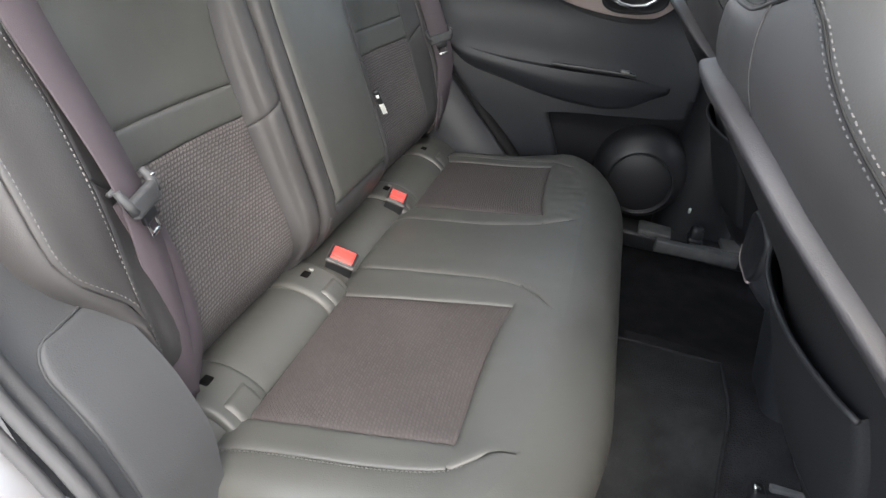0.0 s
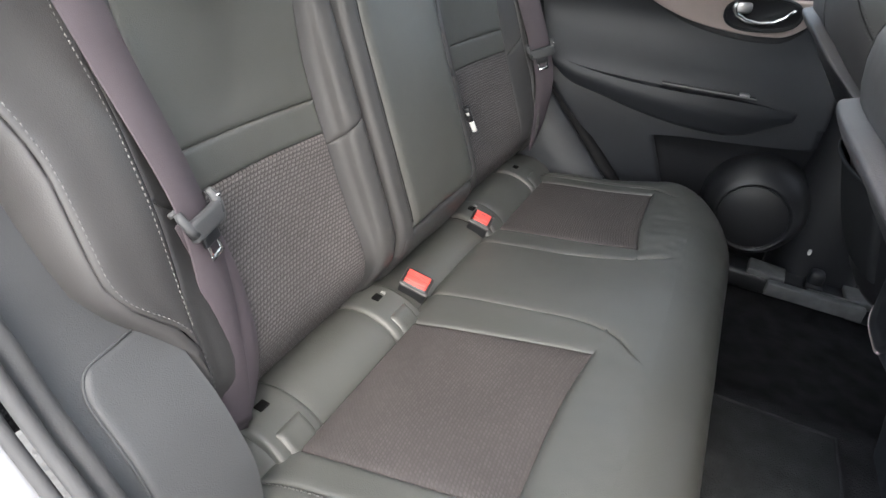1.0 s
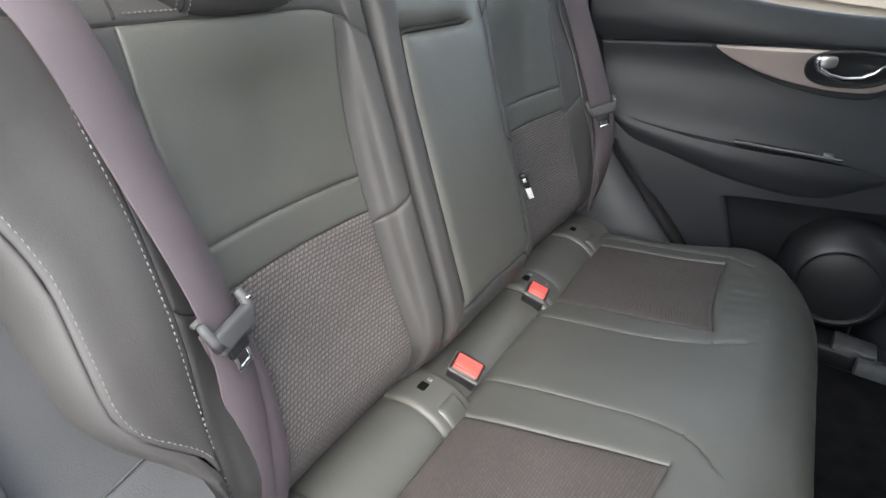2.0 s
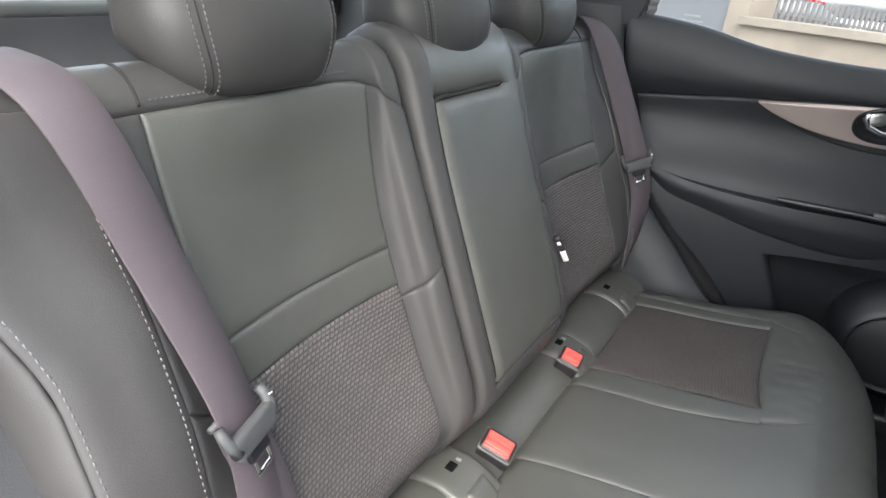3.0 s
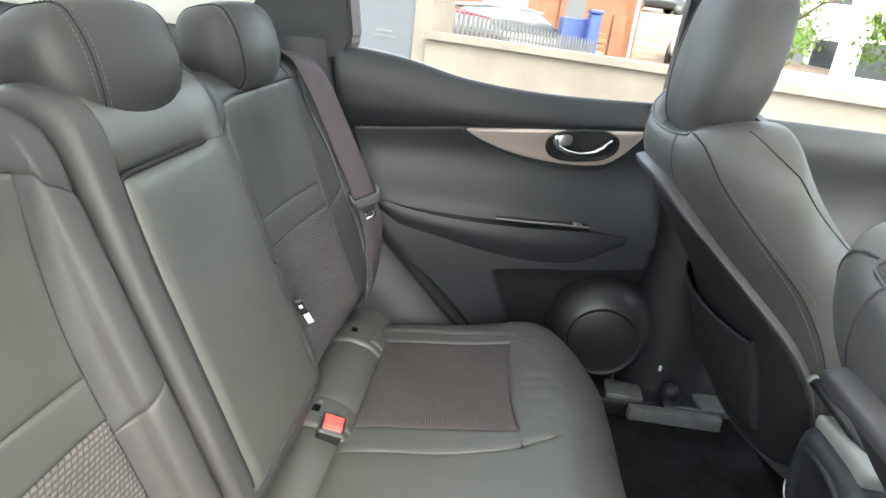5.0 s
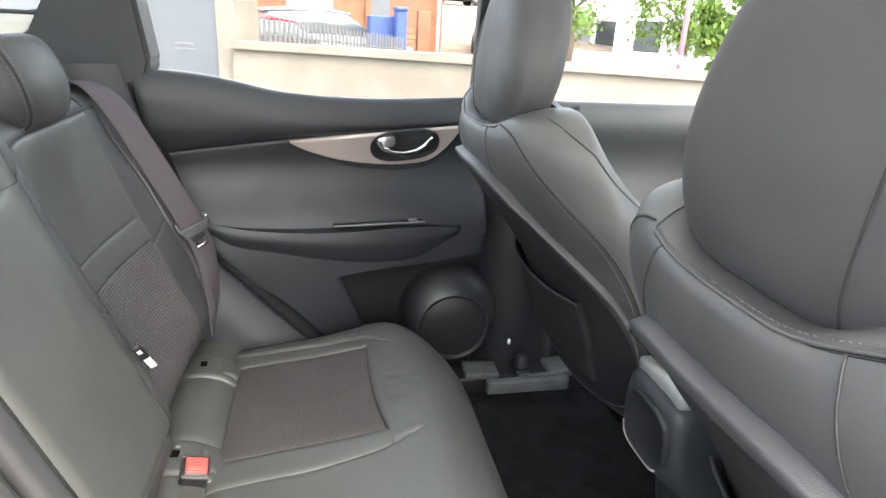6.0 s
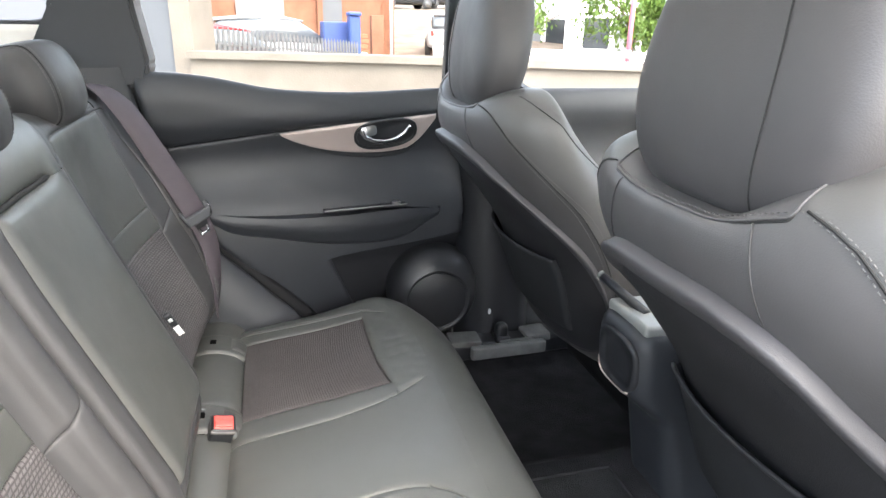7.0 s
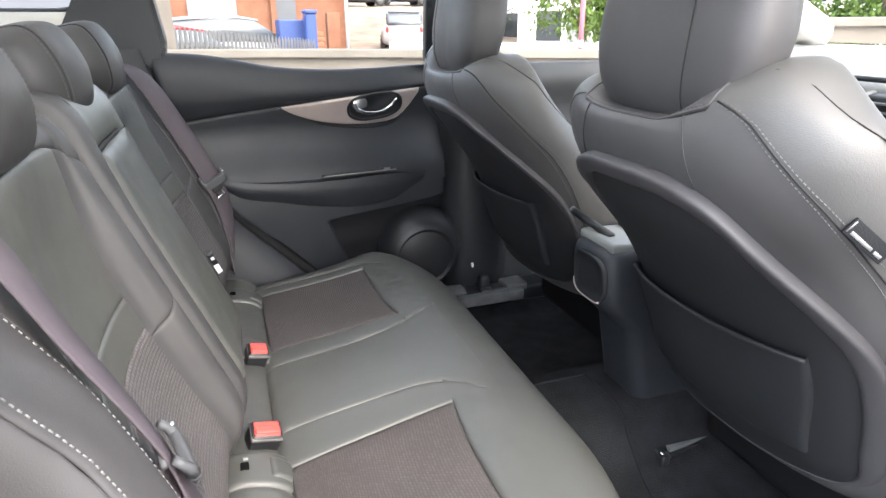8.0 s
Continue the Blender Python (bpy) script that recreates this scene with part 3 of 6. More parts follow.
def inset_end(q):
    """How far forward the fabric inset reaches: its front edge bows in a little."""
    return 3.90 + 0.17 * ((q - 0.33) / 0.15) ** 2


def build_cushion():
    seat = thing("bench_cushion", (0.27, 0.0, 0.1), "grey leather bench cushion with dark fabric insets", "seat", "rear seats")

    def p(name, surf, u0, u1, v0, v1, mat, **kw):
        lab = kw.pop("label", "")
        return part(name, pad_mesh(surf, u0, u1, v0, v1, **kw), mat, seat, lab)

    def across(q, c):
        return cushion(c, q)

    p("under_cover", across, -0.86, 0.86, 0.0, 5.45, LEATHER, nu=40, nv=30, flip=True, ends=(0, 0, 0, 0), rise=-0.0078)
    fade = lambda u, c: 1 - ease(c, 4.7, 5.05)
    p("middle_panel", across, lambda c: -lerp_table(FLARE_NEAR, c), lambda c: lerp_table(FLARE_FAR, c), 0.0, 5.4, LEATHER, nu=18, nv=28, flip=True, ends=(1, 1, 0, 0), edge=0.011, sink=0.004, wrinkle=0.0018, groove=fade)
    for sg, table, inner, outer in ((-1, FLARE_NEAR, (0.185, 0.163), (0.488, 0.476)), (1, FLARE_FAR, (0.196, 0.196), (0.493, 0.484))):
        def q(lo, hi):
            return (lambda c: -hi(c), lambda c: -lo(c)) if sg < 0 else (lo, hi)
        flare = lambda c: lerp_table(table, c)
        inside = lambda c: inner[0] + (inner[1] - inner[0]) * ease(c, 1, 4)
        outside_edge = lambda c: outer[0] + (outer[1] - outer[0]) * ease(c, 1, 4)
        a, b = q(flare, inside)
        p("inner_strip", across, a, b, 0.0, 4.1, LEATHER, nu=8, nv=18, flip=True, ends=(1, 1, 0, 0), edge=0.011, sink=0.004)
        a, b = q(inside, outside_edge)
        p("fabric_inset", across, a, b, 0.9, lambda s: inset_end(0.176 + 0.30 * (s if sg > 0 else 1 - s)), FABRIC_FINE, nu=24, nv=20, flip=True, edge=0.012, sink=0.007, rise=-0.001, label="dark woven fabric inset")
        a, b = q(outside_edge, flank_seam)
        p("outer_strip", across, a, b, 0.0, 4.1, LEATHER, nu=8, nv=18, flip=True, ends=(1, 1, 0, 0), edge=0.010, sink=0.004)
        a, b = q(flank_seam, lambda c: 0.86)
        p("flank", across, a, b, 0.0, 5.4, LEATHER, nu=14, nv=18, flip=True, ends=(0, 1, 0, 0) if sg < 0 else (1, 0, 0, 0), edge=0.009, sink=0.004, groove=lambda u, c: 1 - ease(c, 4.45, 4.85))

        def held(u, c):
            """Where the front strip's edges are sewn down: along the inset and the two long seams."""
            d = abs(u)
            sewn = min(ease(d, inner[1] - 0.012, inner[1] + 0.006), 1 - ease(d, outer[1] - 0.004, outer[1] + 0.012))
            sides = max(1 - ease(d - flare(c), 0.006, 0.016), (1 - ease(flank_seam(c) - d, 0.006, 0.016)) * (1 - ease(c, 4.45, 4.85))) * ease(c, 4.1, 4.2)
            return max(sewn, sides) * (1 - ease(c, 4.7, 5.05))

        a, b = q(flare, flank_seam)
        p("front_strip", across, a, b, lambda s: min(4.1, inset_end(0.135 + 0.36 * (s if sg > 0 else 1 - s))), 5.4, LEATHER, nu=90, nv=16, flip=True, ends=(1, 1, 1, 0), edge=0.013, sink=0.004, rise=0.0015, wrinkle=0.0030, groove=held)
    p("front_roll", across, -0.86, 0.86, 5.4, 11.0, LEATHER, nu=60, nv=26, flip=True, ends=(0, 0, 0, 0), wrinkle=0.001)
    for sg in (-1, 1):
        bm = stitch_mesh(surface_path(across, [(sg * (flank_seam(c) + 0.006), c) for c in np.linspace(0.6, 4.45, 30)], 0.001, True, 120), 0.0052, 0.0032, 0.0010, 0.0005)
        part("flank_stitching", bm, THREAD_DIM, seat, "pale stitching")
    return seat


# ---- the roll behind the cushion, with its anchor covers ----
BIGHT = [(0, -0.078, 0.315), (1, -0.046, 0.337), (2, -0.010, 0.344), (3, 0.022, 0.338), (4, 0.045, 0.326), (5, 0.060, 0.308), (6, 0.064, 0.286)]


def bight(y, w):
    x, z = lerp_table(BIGHT, w)
    return Vector((x, y, z))


def build_bight():
    roll = thing("bight_cover", (0.02, 0.0, 0.3), "grey vinyl roll along the back of the bench", "trim", "", "")
    spans = [(-0.60, -0.515, 0), (-0.44, -0.232, 1), (-0.155, 0.155, 0), (0.232, 0.44, 1), (0.515, 0.60, 0)]
    for a, b, up in spans:
        part("roll", pad_mesh(bight, a, b, 0, 6, nu=14, nv=14, flip=True, ends=(1, 1, 0, 0), edge=0.02, sink=0.004, rise=0.004 if up else -0.006, wrinkle=0.001), LEATHER, roll)
    for y in (-0.475, -0.195, 0.195, 0.475):
        h = 0.041

        part("anchor_cover", pad_mesh(bight, y - h, y + h, 0.4, 5.6, nu=12, nv=14, flip=True, edge=0.010, sink=0.002, rise=0.0075), LEATHER, roll, "grey anchor cover")
        n = normal_at(bight, y, 2.2) * -1
        turn = Euler((0, radians(90) - math.asin(n.z) , 0)).to_matrix()
        c = bight(y, 2.1) + n * 0.0065
        part("slot", box_mesh((0.013, 0.017, 0.006), c, turn, 0.002), BLACK, roll, "black block for the shade in the slot")
        if abs(y) < 0.3:
            part("label", box_mesh((0.008, 0.005, 0.005), c + Vector((0.002, 0.017, 0.001)), turn, 0.001), PLASTIC_PALE, roll, "small pale tag beside the slot")
        part("cover_tab", pad_mesh(bight, y - 0.027, y + 0.027, 3.1, 4.9, nu=10, nv=8, flip=True, edge=0.011, sink=0.004, rise=0.0115), LEATHER, roll, "raised end of the anchor cover")
    return roll


def build_buckle(at, label, w=0.046):
    buckle = thing("belt_buckle", at, label, "buckle", "rear buckles")
    d = Vector((0.30, -0.34, 0.89)).normalized()
    a = Vector((0.95, 0.10, -0.15))
    a = (a - d * a.dot(d)).normalized()
    m = Matrix((d, a, d.cross(a))).transposed()
    o = Vector(at)
    o = o - d * 0.028
    part("housing", box_mesh((0.066, w, 0.036), o - d * 0.003, m, 0.007, 3), PLASTIC_HARD, buckle, "black plastic housing")
    part("collar", box_mesh((0.008, w + 0.002, 0.038), o + m @ Vector((0.023, 0, 0)), m, 0.0035, 3), WORN_RIM, buckle, "worn grey rim")
    button = part("button", box_mesh((0.012, w - 0.009, 0.027), o + m @ Vector((0.026, 0, 0)), m, 0.003, 3), RED, buckle, "red release button")
    part("press_mark", box_mesh((0.0008, w - 0.032, 0.0012), o + m @ Vector((0.0323, 0, 0.006)), m), TAG_INK, button, "pale moulded mark")
    part("press_bar", box_mesh((0.006, w - 0.011, 0.010), o + m @ Vector((0.033, 0, -0.006)), m, 0.002, 2), RED, button, "raised red bar")
    return buckle


def build_tongue(at, along, across, parent, size=1.0):
    """The belt's slider and its metal tongue, hanging along the belt."""
    d = Vector(along).normalized()
    a = Vector(across).normalized()
    a = (a - d * a.dot(d)).normalized()
    n = a.cross(d)
    if n.x < 0:
        n = -n
    m = Matrix((a, d, n)).transposed()
    o = Vector(at) + n * 0.006
    if size < 1:
        slider = part("slider", box_mesh((0.013, 0.034, 0.009), o, m, 0.004, 3), PLASTIC_HARD, parent, "small black plastic tongue cover")
        part("label", box_mesh((0.006, 0.008, 0.001), o + m @ Vector((0, -0.004, 0.0047)), m, 0.0), WHITE, slider, "white printed label")
        part("tongue", box_mesh((0.010, 0.028, 0.003), o + m @ Vector((0, 0.030, 0.0)), m, 0.001, 1), WHITE, slider, "bright worn tongue")
        return
    bm = box_mesh((0.058, 0.022, 0.011), o + m @ Vector((0, 0.009, 0.004)), m, 0.0045, 3)
    for k in (-1, 1):
        tube_mesh([o + m @ Vector((x * k, y, z)) for x, y, z in ((0.025, 0.012, 0.004), (0.029, 0.002, 0.004), (0.030, -0.008, 0.001), (0.029, -0.015, -0.002))], lambda q: 0.0068 - 0.0022 * q, 8, 0.9, bm)
    tube_mesh([o + m @ Vector((x, -0.013, -0.011)) for x in (-0.029, 0.0, 0.029)], 0.003, 8, 1.0, bm)
    slider = part("slider", bm, PLASTIC_GREY, parent, "grey plastic slider")
    part("rivet", round_block((0.003, 0.003, 0.002), o + m @ Vector((0.031, -0.006, 0.006)), 3, 3), CHROME, slider, "bright rivet")
    part("tongue_base", box_mesh((0.030, 0.016, 0.006), o + m @ Vector((0, 0.026, 0.001)), m, 0.003, 2), PLASTIC_HARD, slider, "black coated neck")
    bm = bmesh.new()
    for k in (-1, 1):
        box_mesh((0.005, 0.036, 0.0025), o + m @ Vector((0.0095 * k, 0.03, 0.001)), m, 0.001, 1, bm)
    box_mesh((0.024, 0.006, 0.0025), o + m @ Vector((0, 0.047, 0.001)), m, 0.001, 1, bm)
    part("tongue", bm, CHROME, slider, "bright metal tongue")


def build_belt(points, across, tongue, label, size=1.0, slack=None):
    belt = thing("seat_belt", points[-1], label, "seat belt", "rear belts")
    part("webbing", ribbon_mesh(points, across, 0.049), WEBBING, belt)
    if slack:
        part("lap_webbing", ribbon_mesh(slack, [(0.0, 1, -0.1)] * len(slack), 0.049), WEBBING, belt, "slack lap strap behind the slider")
    k, direction, acr = tongue
    build_tongue(k, direction, acr, belt, size)
    return belt


bm = prism([(-0.075, 0.22), (-0.068, 0.34), (-0.085, 0.45), (-0.235, 0.80), (-0.31, 0.84), (-0.36, 0.80), (-0.16, 0.22)], "y", -0.60, 0.60)
solid("bench_frame", bm, CARPET, "black carpeted back of the rear bench frame", "seat frame", "structure")
bm = prism([(-0.10, 0.02), (0.47, 0.02), (0.47, 0.28), (0.40, 0.33), (0.05, 0.295), (-0.10, 0.30)], "y", -0.585, 0.585)
solid("bench_base", bm, CARPET, "black base under the rear bench cushion", "seat base", "structure")
build_outer_backrest(-1, "grey leather outer backrest with woven inset beside the open door")
build_outer_backrest(1, "grey leather outer backrest with woven inset beside the closed door")
build_middle_backrest()
build_headrest((-0.207, -0.350, 0.911), -13, "grey leather headrest with pale double stitching above the outer seat", "rear headrests")
build_headrest((-0.209, -0.008, 0.911), -13, "grey leather headrest with pale double stitching above the middle seat", "rear headrests", (0.057, 0.110, 0.067))
build_headrest((-0.207, 0.336, 0.911), -13, "grey leather headrest with pale double stitching above the outer seat", "rear headrests")
build_cushion()
build_bight()
build_buckle((0.032, -0.128, 0.362), "black belt buckle with a red button near the open door", 0.050)
build_buckle((0.036, 0.148, 0.362), "black belt buckle with a red button beside the far cushion inset", 0.042)
build_belt([(-0.27, -0.575, 0.885), (-0.215, -0.565, 0.893), (-0.150, -0.551, 0.868), (-0.104, -0.524, 0.746), (-0.062, -0.504, 0.632), (-0.040, -0.501, 0.546), (-0.008, -0.522, 0.45), (0.008, -0.535, 0.375)],
           [(0.1, 1, 0.1), (0.1, 1, 0.1), (0.0, 1, 0), (-0.15, 1, -0.05), (-0.25, 1, -0.05), (-0.1, 1, -0.05), (0.1, 1, 0.0), (0.1, 1, 0.0)],
           ((-0.055, -0.503, 0.616), (0.03, 0.012, -0.10), (-0.25, 1, -0.05)), "grey-mauve seat belt hanging over the wing of the backrest",
           slack=[(-0.064, -0.502, 0.612), (-0.048, -0.491, 0.560), (-0.033, -0.486, 0.510), (-0.012, -0.494, 0.455), (0.000, -0.512, 0.405), (0.002, -0.532, 0.362)])
build_belt([(-0.24, 0.56, 0.888), (-0.182, 0.552, 0.892), (-0.132, 0.546, 0.85), (-0.076, 0.552, 0.74), (-0.028, 0.560, 0.635), (-0.002, 0.575, 0.55), (0.005, 0.57, 0.46), (0.0, 0.56, 0.375)],
           [(0.1, 1, -0.2), (0.4, 1, -0.1), (0.9, 0.9, 0.15), (1, 0.7, 0.2), (1, 0.7, 0.2), (0.8, 0.85, 0.15), (0.35, 1, -0.1), (-0.2, 1, -0.3)],
           ((-0.024, 0.561, 0.622), (0.035, 0.01, -0.10), (1, 0.7, 0.2)), "grey-mauve seat belt hanging beside the closed door")
build_belt([(-0.26, 0.148, 0.855), (-0.225, 0.148, 0.850), (-0.198, 0.148, 0.815), (-0.142, 0.148, 0.680), (-0.100, 0.149, 0.590), (-0.070, 0.152, 0.560)],
           [(0.3, 1, 0), (0.5, 1, 0), (1, 0.25, 0.35), (1, 0.15, 0.4), (1, 0.15, 0.4), (1, 0.15, 0.4)],
           ((-0.030, 0.166, 0.562), (0.016, 0.030, -0.055), (1, 0.3, 0.4)), "grey seat belt stowed in the gap beside the armrest", 0.5)


def build_belt_guide(at, lean, label):
    """The bezel through which a belt comes out over the shoulder of the backrest."""
    guide = thing("belt_guide", at, label, "belt guide", "belt guides")
    m = Euler((0, radians(lean), 0)).to_matrix()
    part("bezel", round_block((0.020, 0.036, 0.007), at, 3.4, 6, m), PLASTIC_HARD, guide)
    part("mouth", round_block((0.008, 0.028, 0.003), Vector(at) + m @ Vector((0.004, 0, 0.006)), 3.4, 4, m), BLACK, guide, "black block for the shade in the belt mouth")


build_belt_guide((-0.232, 0.556, 0.892), -8, "black belt guide on the backrest by the closed door")
build_belt_guide((-0.245, -0.570, 0.888), -8, "black belt guide on the backrest by the open door")

# ---- closed rear door ----
DOOR_TOP = [(-0.16, 0.915), (-0.06, 0.914), (0.036, 0.902), (0.16, 0.876), (0.336, 0.864), (0.56, 0.869), (0.66, 0.872)]
DOOR_SEAM = [(-0.16, 0.735), (-0.10, 0.740), (0.166, 0.769), (0.41, 0.792), (0.555, 0.806), (0.66, 0.812)]
REST_TOP = [(-0.05, 0.600), (0.0, 0.598), (0.07, 0.586), (0.175, 0.576), (0.31, 0.572), (0.41, 0.573), (0.50, 0.570), (0.575, 0.560)]
REST_LOW = [(-0.05, 0.596), (-0.01, 0.585), (0.042, 0.546), (0.126, 0.525), (0.244, 0.497), (0.346, 0.483), (0.43, 0.482), (0.478, 0.493), (0.53, 0.525), (0.575, 0.552)]
DOOR_REAR = [(0.10, 0.36), (0.30, 0.205), (0.336, 0.17), (0.439, 0.071), (0.541, -0.021), (0.66, -0.075), (0.784, -0.112), (0.908, -0.138), (0.93, -0.142)]


NEAR_REAR = [(-0.1, 0.13), (0.10, 0.12), (0.2, 0.105), (0.336, 0.088), (0.39, 0.080), (0.43, 0.062), (0.471, 0.040), (0.541, -0.016), (0.60, -0.055), (0.66, -0.098), (0.784, -0.165), (0.93, -0.215), (1.05, -0.25)]


def near_edge(z):
    return lerp_table(NEAR_REAR, z)


def rear_edge(z):
    return lerp_table(DOOR_REAR, z)


DOOR_BOW = [(0.10, 0.032), (0.22, 0.016), (0.30, 0.004), (0.40, -0.012), (0.47, -0.021), (0.52, -0.023), (0.57, -0.019), (0.60, -0.010), (0.64, 0.009), (0.67, 0.020), (0.70, 0.025), (0.72, 0.024), (0.745, 0.016), (0.775, 0.002), (0.79, -0.008), (0.81, -0.013), (0.84, -0.008), (0.87, 0.004), (0.90, 0.022), (0.93, 0.04)]


def door_face(x, z):
    lift = lerp_table(DOOR_TOP, x) - 0.875 if z > 0.78 else 0.0
    return Vector((x, 0.657 + 0.15 * x + lerp_table(DOOR_BOW, z - lift * ease(z, 0.78, 0.86)), z))


def build_rear_door():
    door = thing("door_1", (0.3, 0.70, 0.1), "closed dark grey rear car door with armrest, speaker and chrome handle", "car door", "", "structure")
    rear = lambda z: rear_edge(z) + 0.012

    def band(zlo, zhi, mat, name, nu=30, nv=14, **kw):
        def surf(k, t):
            za = zlo(0.25) if callable(zlo) else zlo
            x0 = rear(za + (zhi(0.0) - za) * t if callable(zhi) else za + (zhi - za) * t)
            x1 = 0.64
            x = x0 + (x1 - x0) * k
            a = zlo(x) if callable(zlo) else zlo
            b = zhi(x) if callable(zhi) else zhi
            return door_face(x, a + (b - a) * t)
        return part(name, pad_mesh(surf, 0, 1, 0, 1, nu=nu, nv=nv, **kw), mat, door)

    core = prism([(rear_edge(0.12) + 0.02, 0.10), (0.63, 0.10), (0.63, 0.845), (0.2, 0.845), (-0.10, 0.885), (-0.085, 0.74), (0.0, 0.54), (0.15, 0.36)], "y", 0.785, 0.812)
    part("door_core", core, PLASTIC_HARD, door, "", False)
    seam, top = (lambda x: lerp_table(DOOR_SEAM, x)), (lambda x: lerp_table(DOOR_TOP, x))
    band(seam, top, PLASTIC, "upper_roll", edge=0.014, sink=0.010, ends=(1, 1, 1, 1))
    band(lambda x: 0.535, seam, PLASTIC, "middle_panel", nv=20, edge=0.01, sink=0.005, ends=(1, 1, 0, 1))
    side = lambda z: 0.280 + 0.40 * max(0.432 - z, -0.02)
    brim = lambda z: side(z) + (0.64 - side(z)) * ease(z, 0.445, 0.485)
    part("lower_panel", pad_mesh(door_face, lambda z: rear(z), brim, 0.12, 0.535, nu=24, nv=60, edge=0.014, sink=0.014, ends=(1, 1, 1, 0)), PLASTIC, door)
    deep = lambda x, z: door_face(x, z) + Vector((0, 0.045 - 0.02 * ease(z, 0.42, 0.47), 0))
    part("map_pocket", pad_mesh(deep, lambda z: side(z) - 0.03, 0.645, 0.12, 0.495, nu=16, nv=16, ends=(0, 0, 0, 0)), PLASTIC_HARD, door, "black recessed lower door pocket")

    def rest(x, t):
        a, b = lerp_table(REST_LOW, x), lerp_table(REST_TOP, x)
        z = a + (b - a) * t
        w = math.sin(math.pi * min(max((x + 0.06) / 0.66, 0), 1)) ** 0.5
        p = door_face(x, z)
        d = 0.034 * w * (0.30 + 0.70 * ease(t, 0.0, 0.75))
        return Vector((p.x, p.y - d, p.z))

    part("armrest", pad_mesh(rest, -0.035, 0.57, 0, 1, nu=40, nv=10, edge=0.016, sink=0.012, rise=0.006, ends=(1, 1, 1, 0)), PLASTIC, door, "padded armrest")

    def shelf(x, t):
        a = lerp_table(REST_TOP, x)
        p, q = rest(x, 1.0), door_face(x, a + 0.03)
        return Vector((x, p.y + 0.012 + (q.y - p.y + 0.01) * t, a - 0.006 + 0.034 * t * t))

    part("armrest_top", pad_mesh(shelf, -0.03, 0.565, 0, 1, nu=40, nv=6, ends=(0, 0, 0, 0)), PLASTIC, door)
    m = Euler((0, 0, radians(8.5))).to_matrix()
    sw = part("switch_panel", box_mesh((0.215, 0.03, 0.004), (0.365, 0.69, 0.580), m, 0.0015), PLASTIC_HARD, door, "black window switch panel")
    part("switch_trim", box_mesh((0.215, 0.0022, 0.004), (0.367, 0.674, 0.582), m, 0.0008), PLASTIC_PALE, sw, "thin bright edge")
    part("switch", box_mesh((0.022, 0.014, 0.007), (0.445, 0.697, 0.585), m, 0.002), STEEL, sw, "window switch")

    def leaf(x, t):
        low = lerp_table([(0.165, 0.768), (0.19, 0.752), (0.214, 0.741), (0.26, 0.725), (0.315, 0.714), (0.38, 0.708), (0.432, 0.708), (0.486, 0.716), (0.515, 0.737), (0.537, 0.766), (0.556, 0.800)], x)
        high = lerp_table(DOOR_SEAM, x) - 0.002
        p = door_face(x, low + (high - low) * t)
        return Vector((p.x, p.y - 0.004, p.z))

    part("trim_backing", pad_mesh(lambda x, t: leaf(x, -0.16 + 1.16 * t) + Vector((0, 0.002, 0)), 0.155, 0.565, 0, 1, nu=30, nv=8, edge=0.004, sink=0.004), PLASTIC_HARD, door)
    trim = part("handle_trim", pad_mesh(leaf, 0.167, 0.555, 0, 1, nu=30, nv=8, edge=0.005, sink=0.004, rise=0.003), SILVER, door, "satin silver trim leaf")
    c = Vector((0.425, 0.724, 0.758))
    tilt = Euler((0, radians(-6), radians(8.5))).to_matrix()

    def oval(k, r):
        a = 2 * math.pi * k
        cc, ss = math.cos(a), math.sin(a)
        return c + tilt @ Vector((0.079 * r * math.copysign(abs(cc) ** 0.75, cc), 0.0, 0.036 * r * math.copysign(abs(ss) ** 0.85, ss)))

    def set_on(p, out):
        """That place moved onto the leaning face of the trim, so far out of it."""
        return Vector((p.x, door_face(p.x, p.z).y - out, p.z))

    part("cup_rim", tube_mesh([set_on(oval(k / 40, 1.0), 0.011) for k in range(40)], 0.0038, 8, closed=True), PLASTIC_HARD, trim)
    bm = bmesh.new()
    rings = [[bm.verts.new(set_on(oval(k / 40, r), out)) for k in range(40)] for r, out in ((1.0, 0.0125), (0.93, 0.0105), (0.85, 0.0095), (0.6, 0.009), (0.3, 0.009))]
    for a, b in zip(rings, rings[1:]):
        for k in range(40):
            bm.faces.new((a[k], a[(k + 1) % 40], b[(k + 1) % 40], b[k]))
    bm.faces.new(rings[-1])
    part("cup", bm, PLASTIC_HARD, trim, "black handle cup")
    lever = [(0.366, 0.778), (0.362, 0.766), (0.370, 0.752), (0.392, 0.742), (0.42, 0.739), (0.45, 0.745), (0.472, 0.760), (0.486, 0.779)]
    bm = tube_mesh([set_on(Vector((x, 0, z)), 0.022 - 0.003 * abs(i - 4)) for i, (x, z) in enumerate(lever)], lambda k: 0.0078 + 0.0036 * math.sin(math.pi * k), 12, 0.7)
    part("lever", bm, CHROME, trim, "chrome door lever")
    part("lock_tab", round_block((0.017, 0.004, 0.013), set_on(Vector((0.383, 0, 0.768)), 0.016), 3.0, 6, tilt), STEEL, trim, "satin lock tab")
    # map pocket and speaker
    sc = Vector((0.556, 0.7, 0.320))

    def dome(radii, mat, name, parent, label=""):
        bm = bmesh.new()
        rings = [[bm.verts.new(sc + Vector((r * math.cos(2 * math.pi * k / 36), d, drop + r * math.sin(2 * math.pi * k / 36)))) for k in range(36)] for r, d, drop in radii]
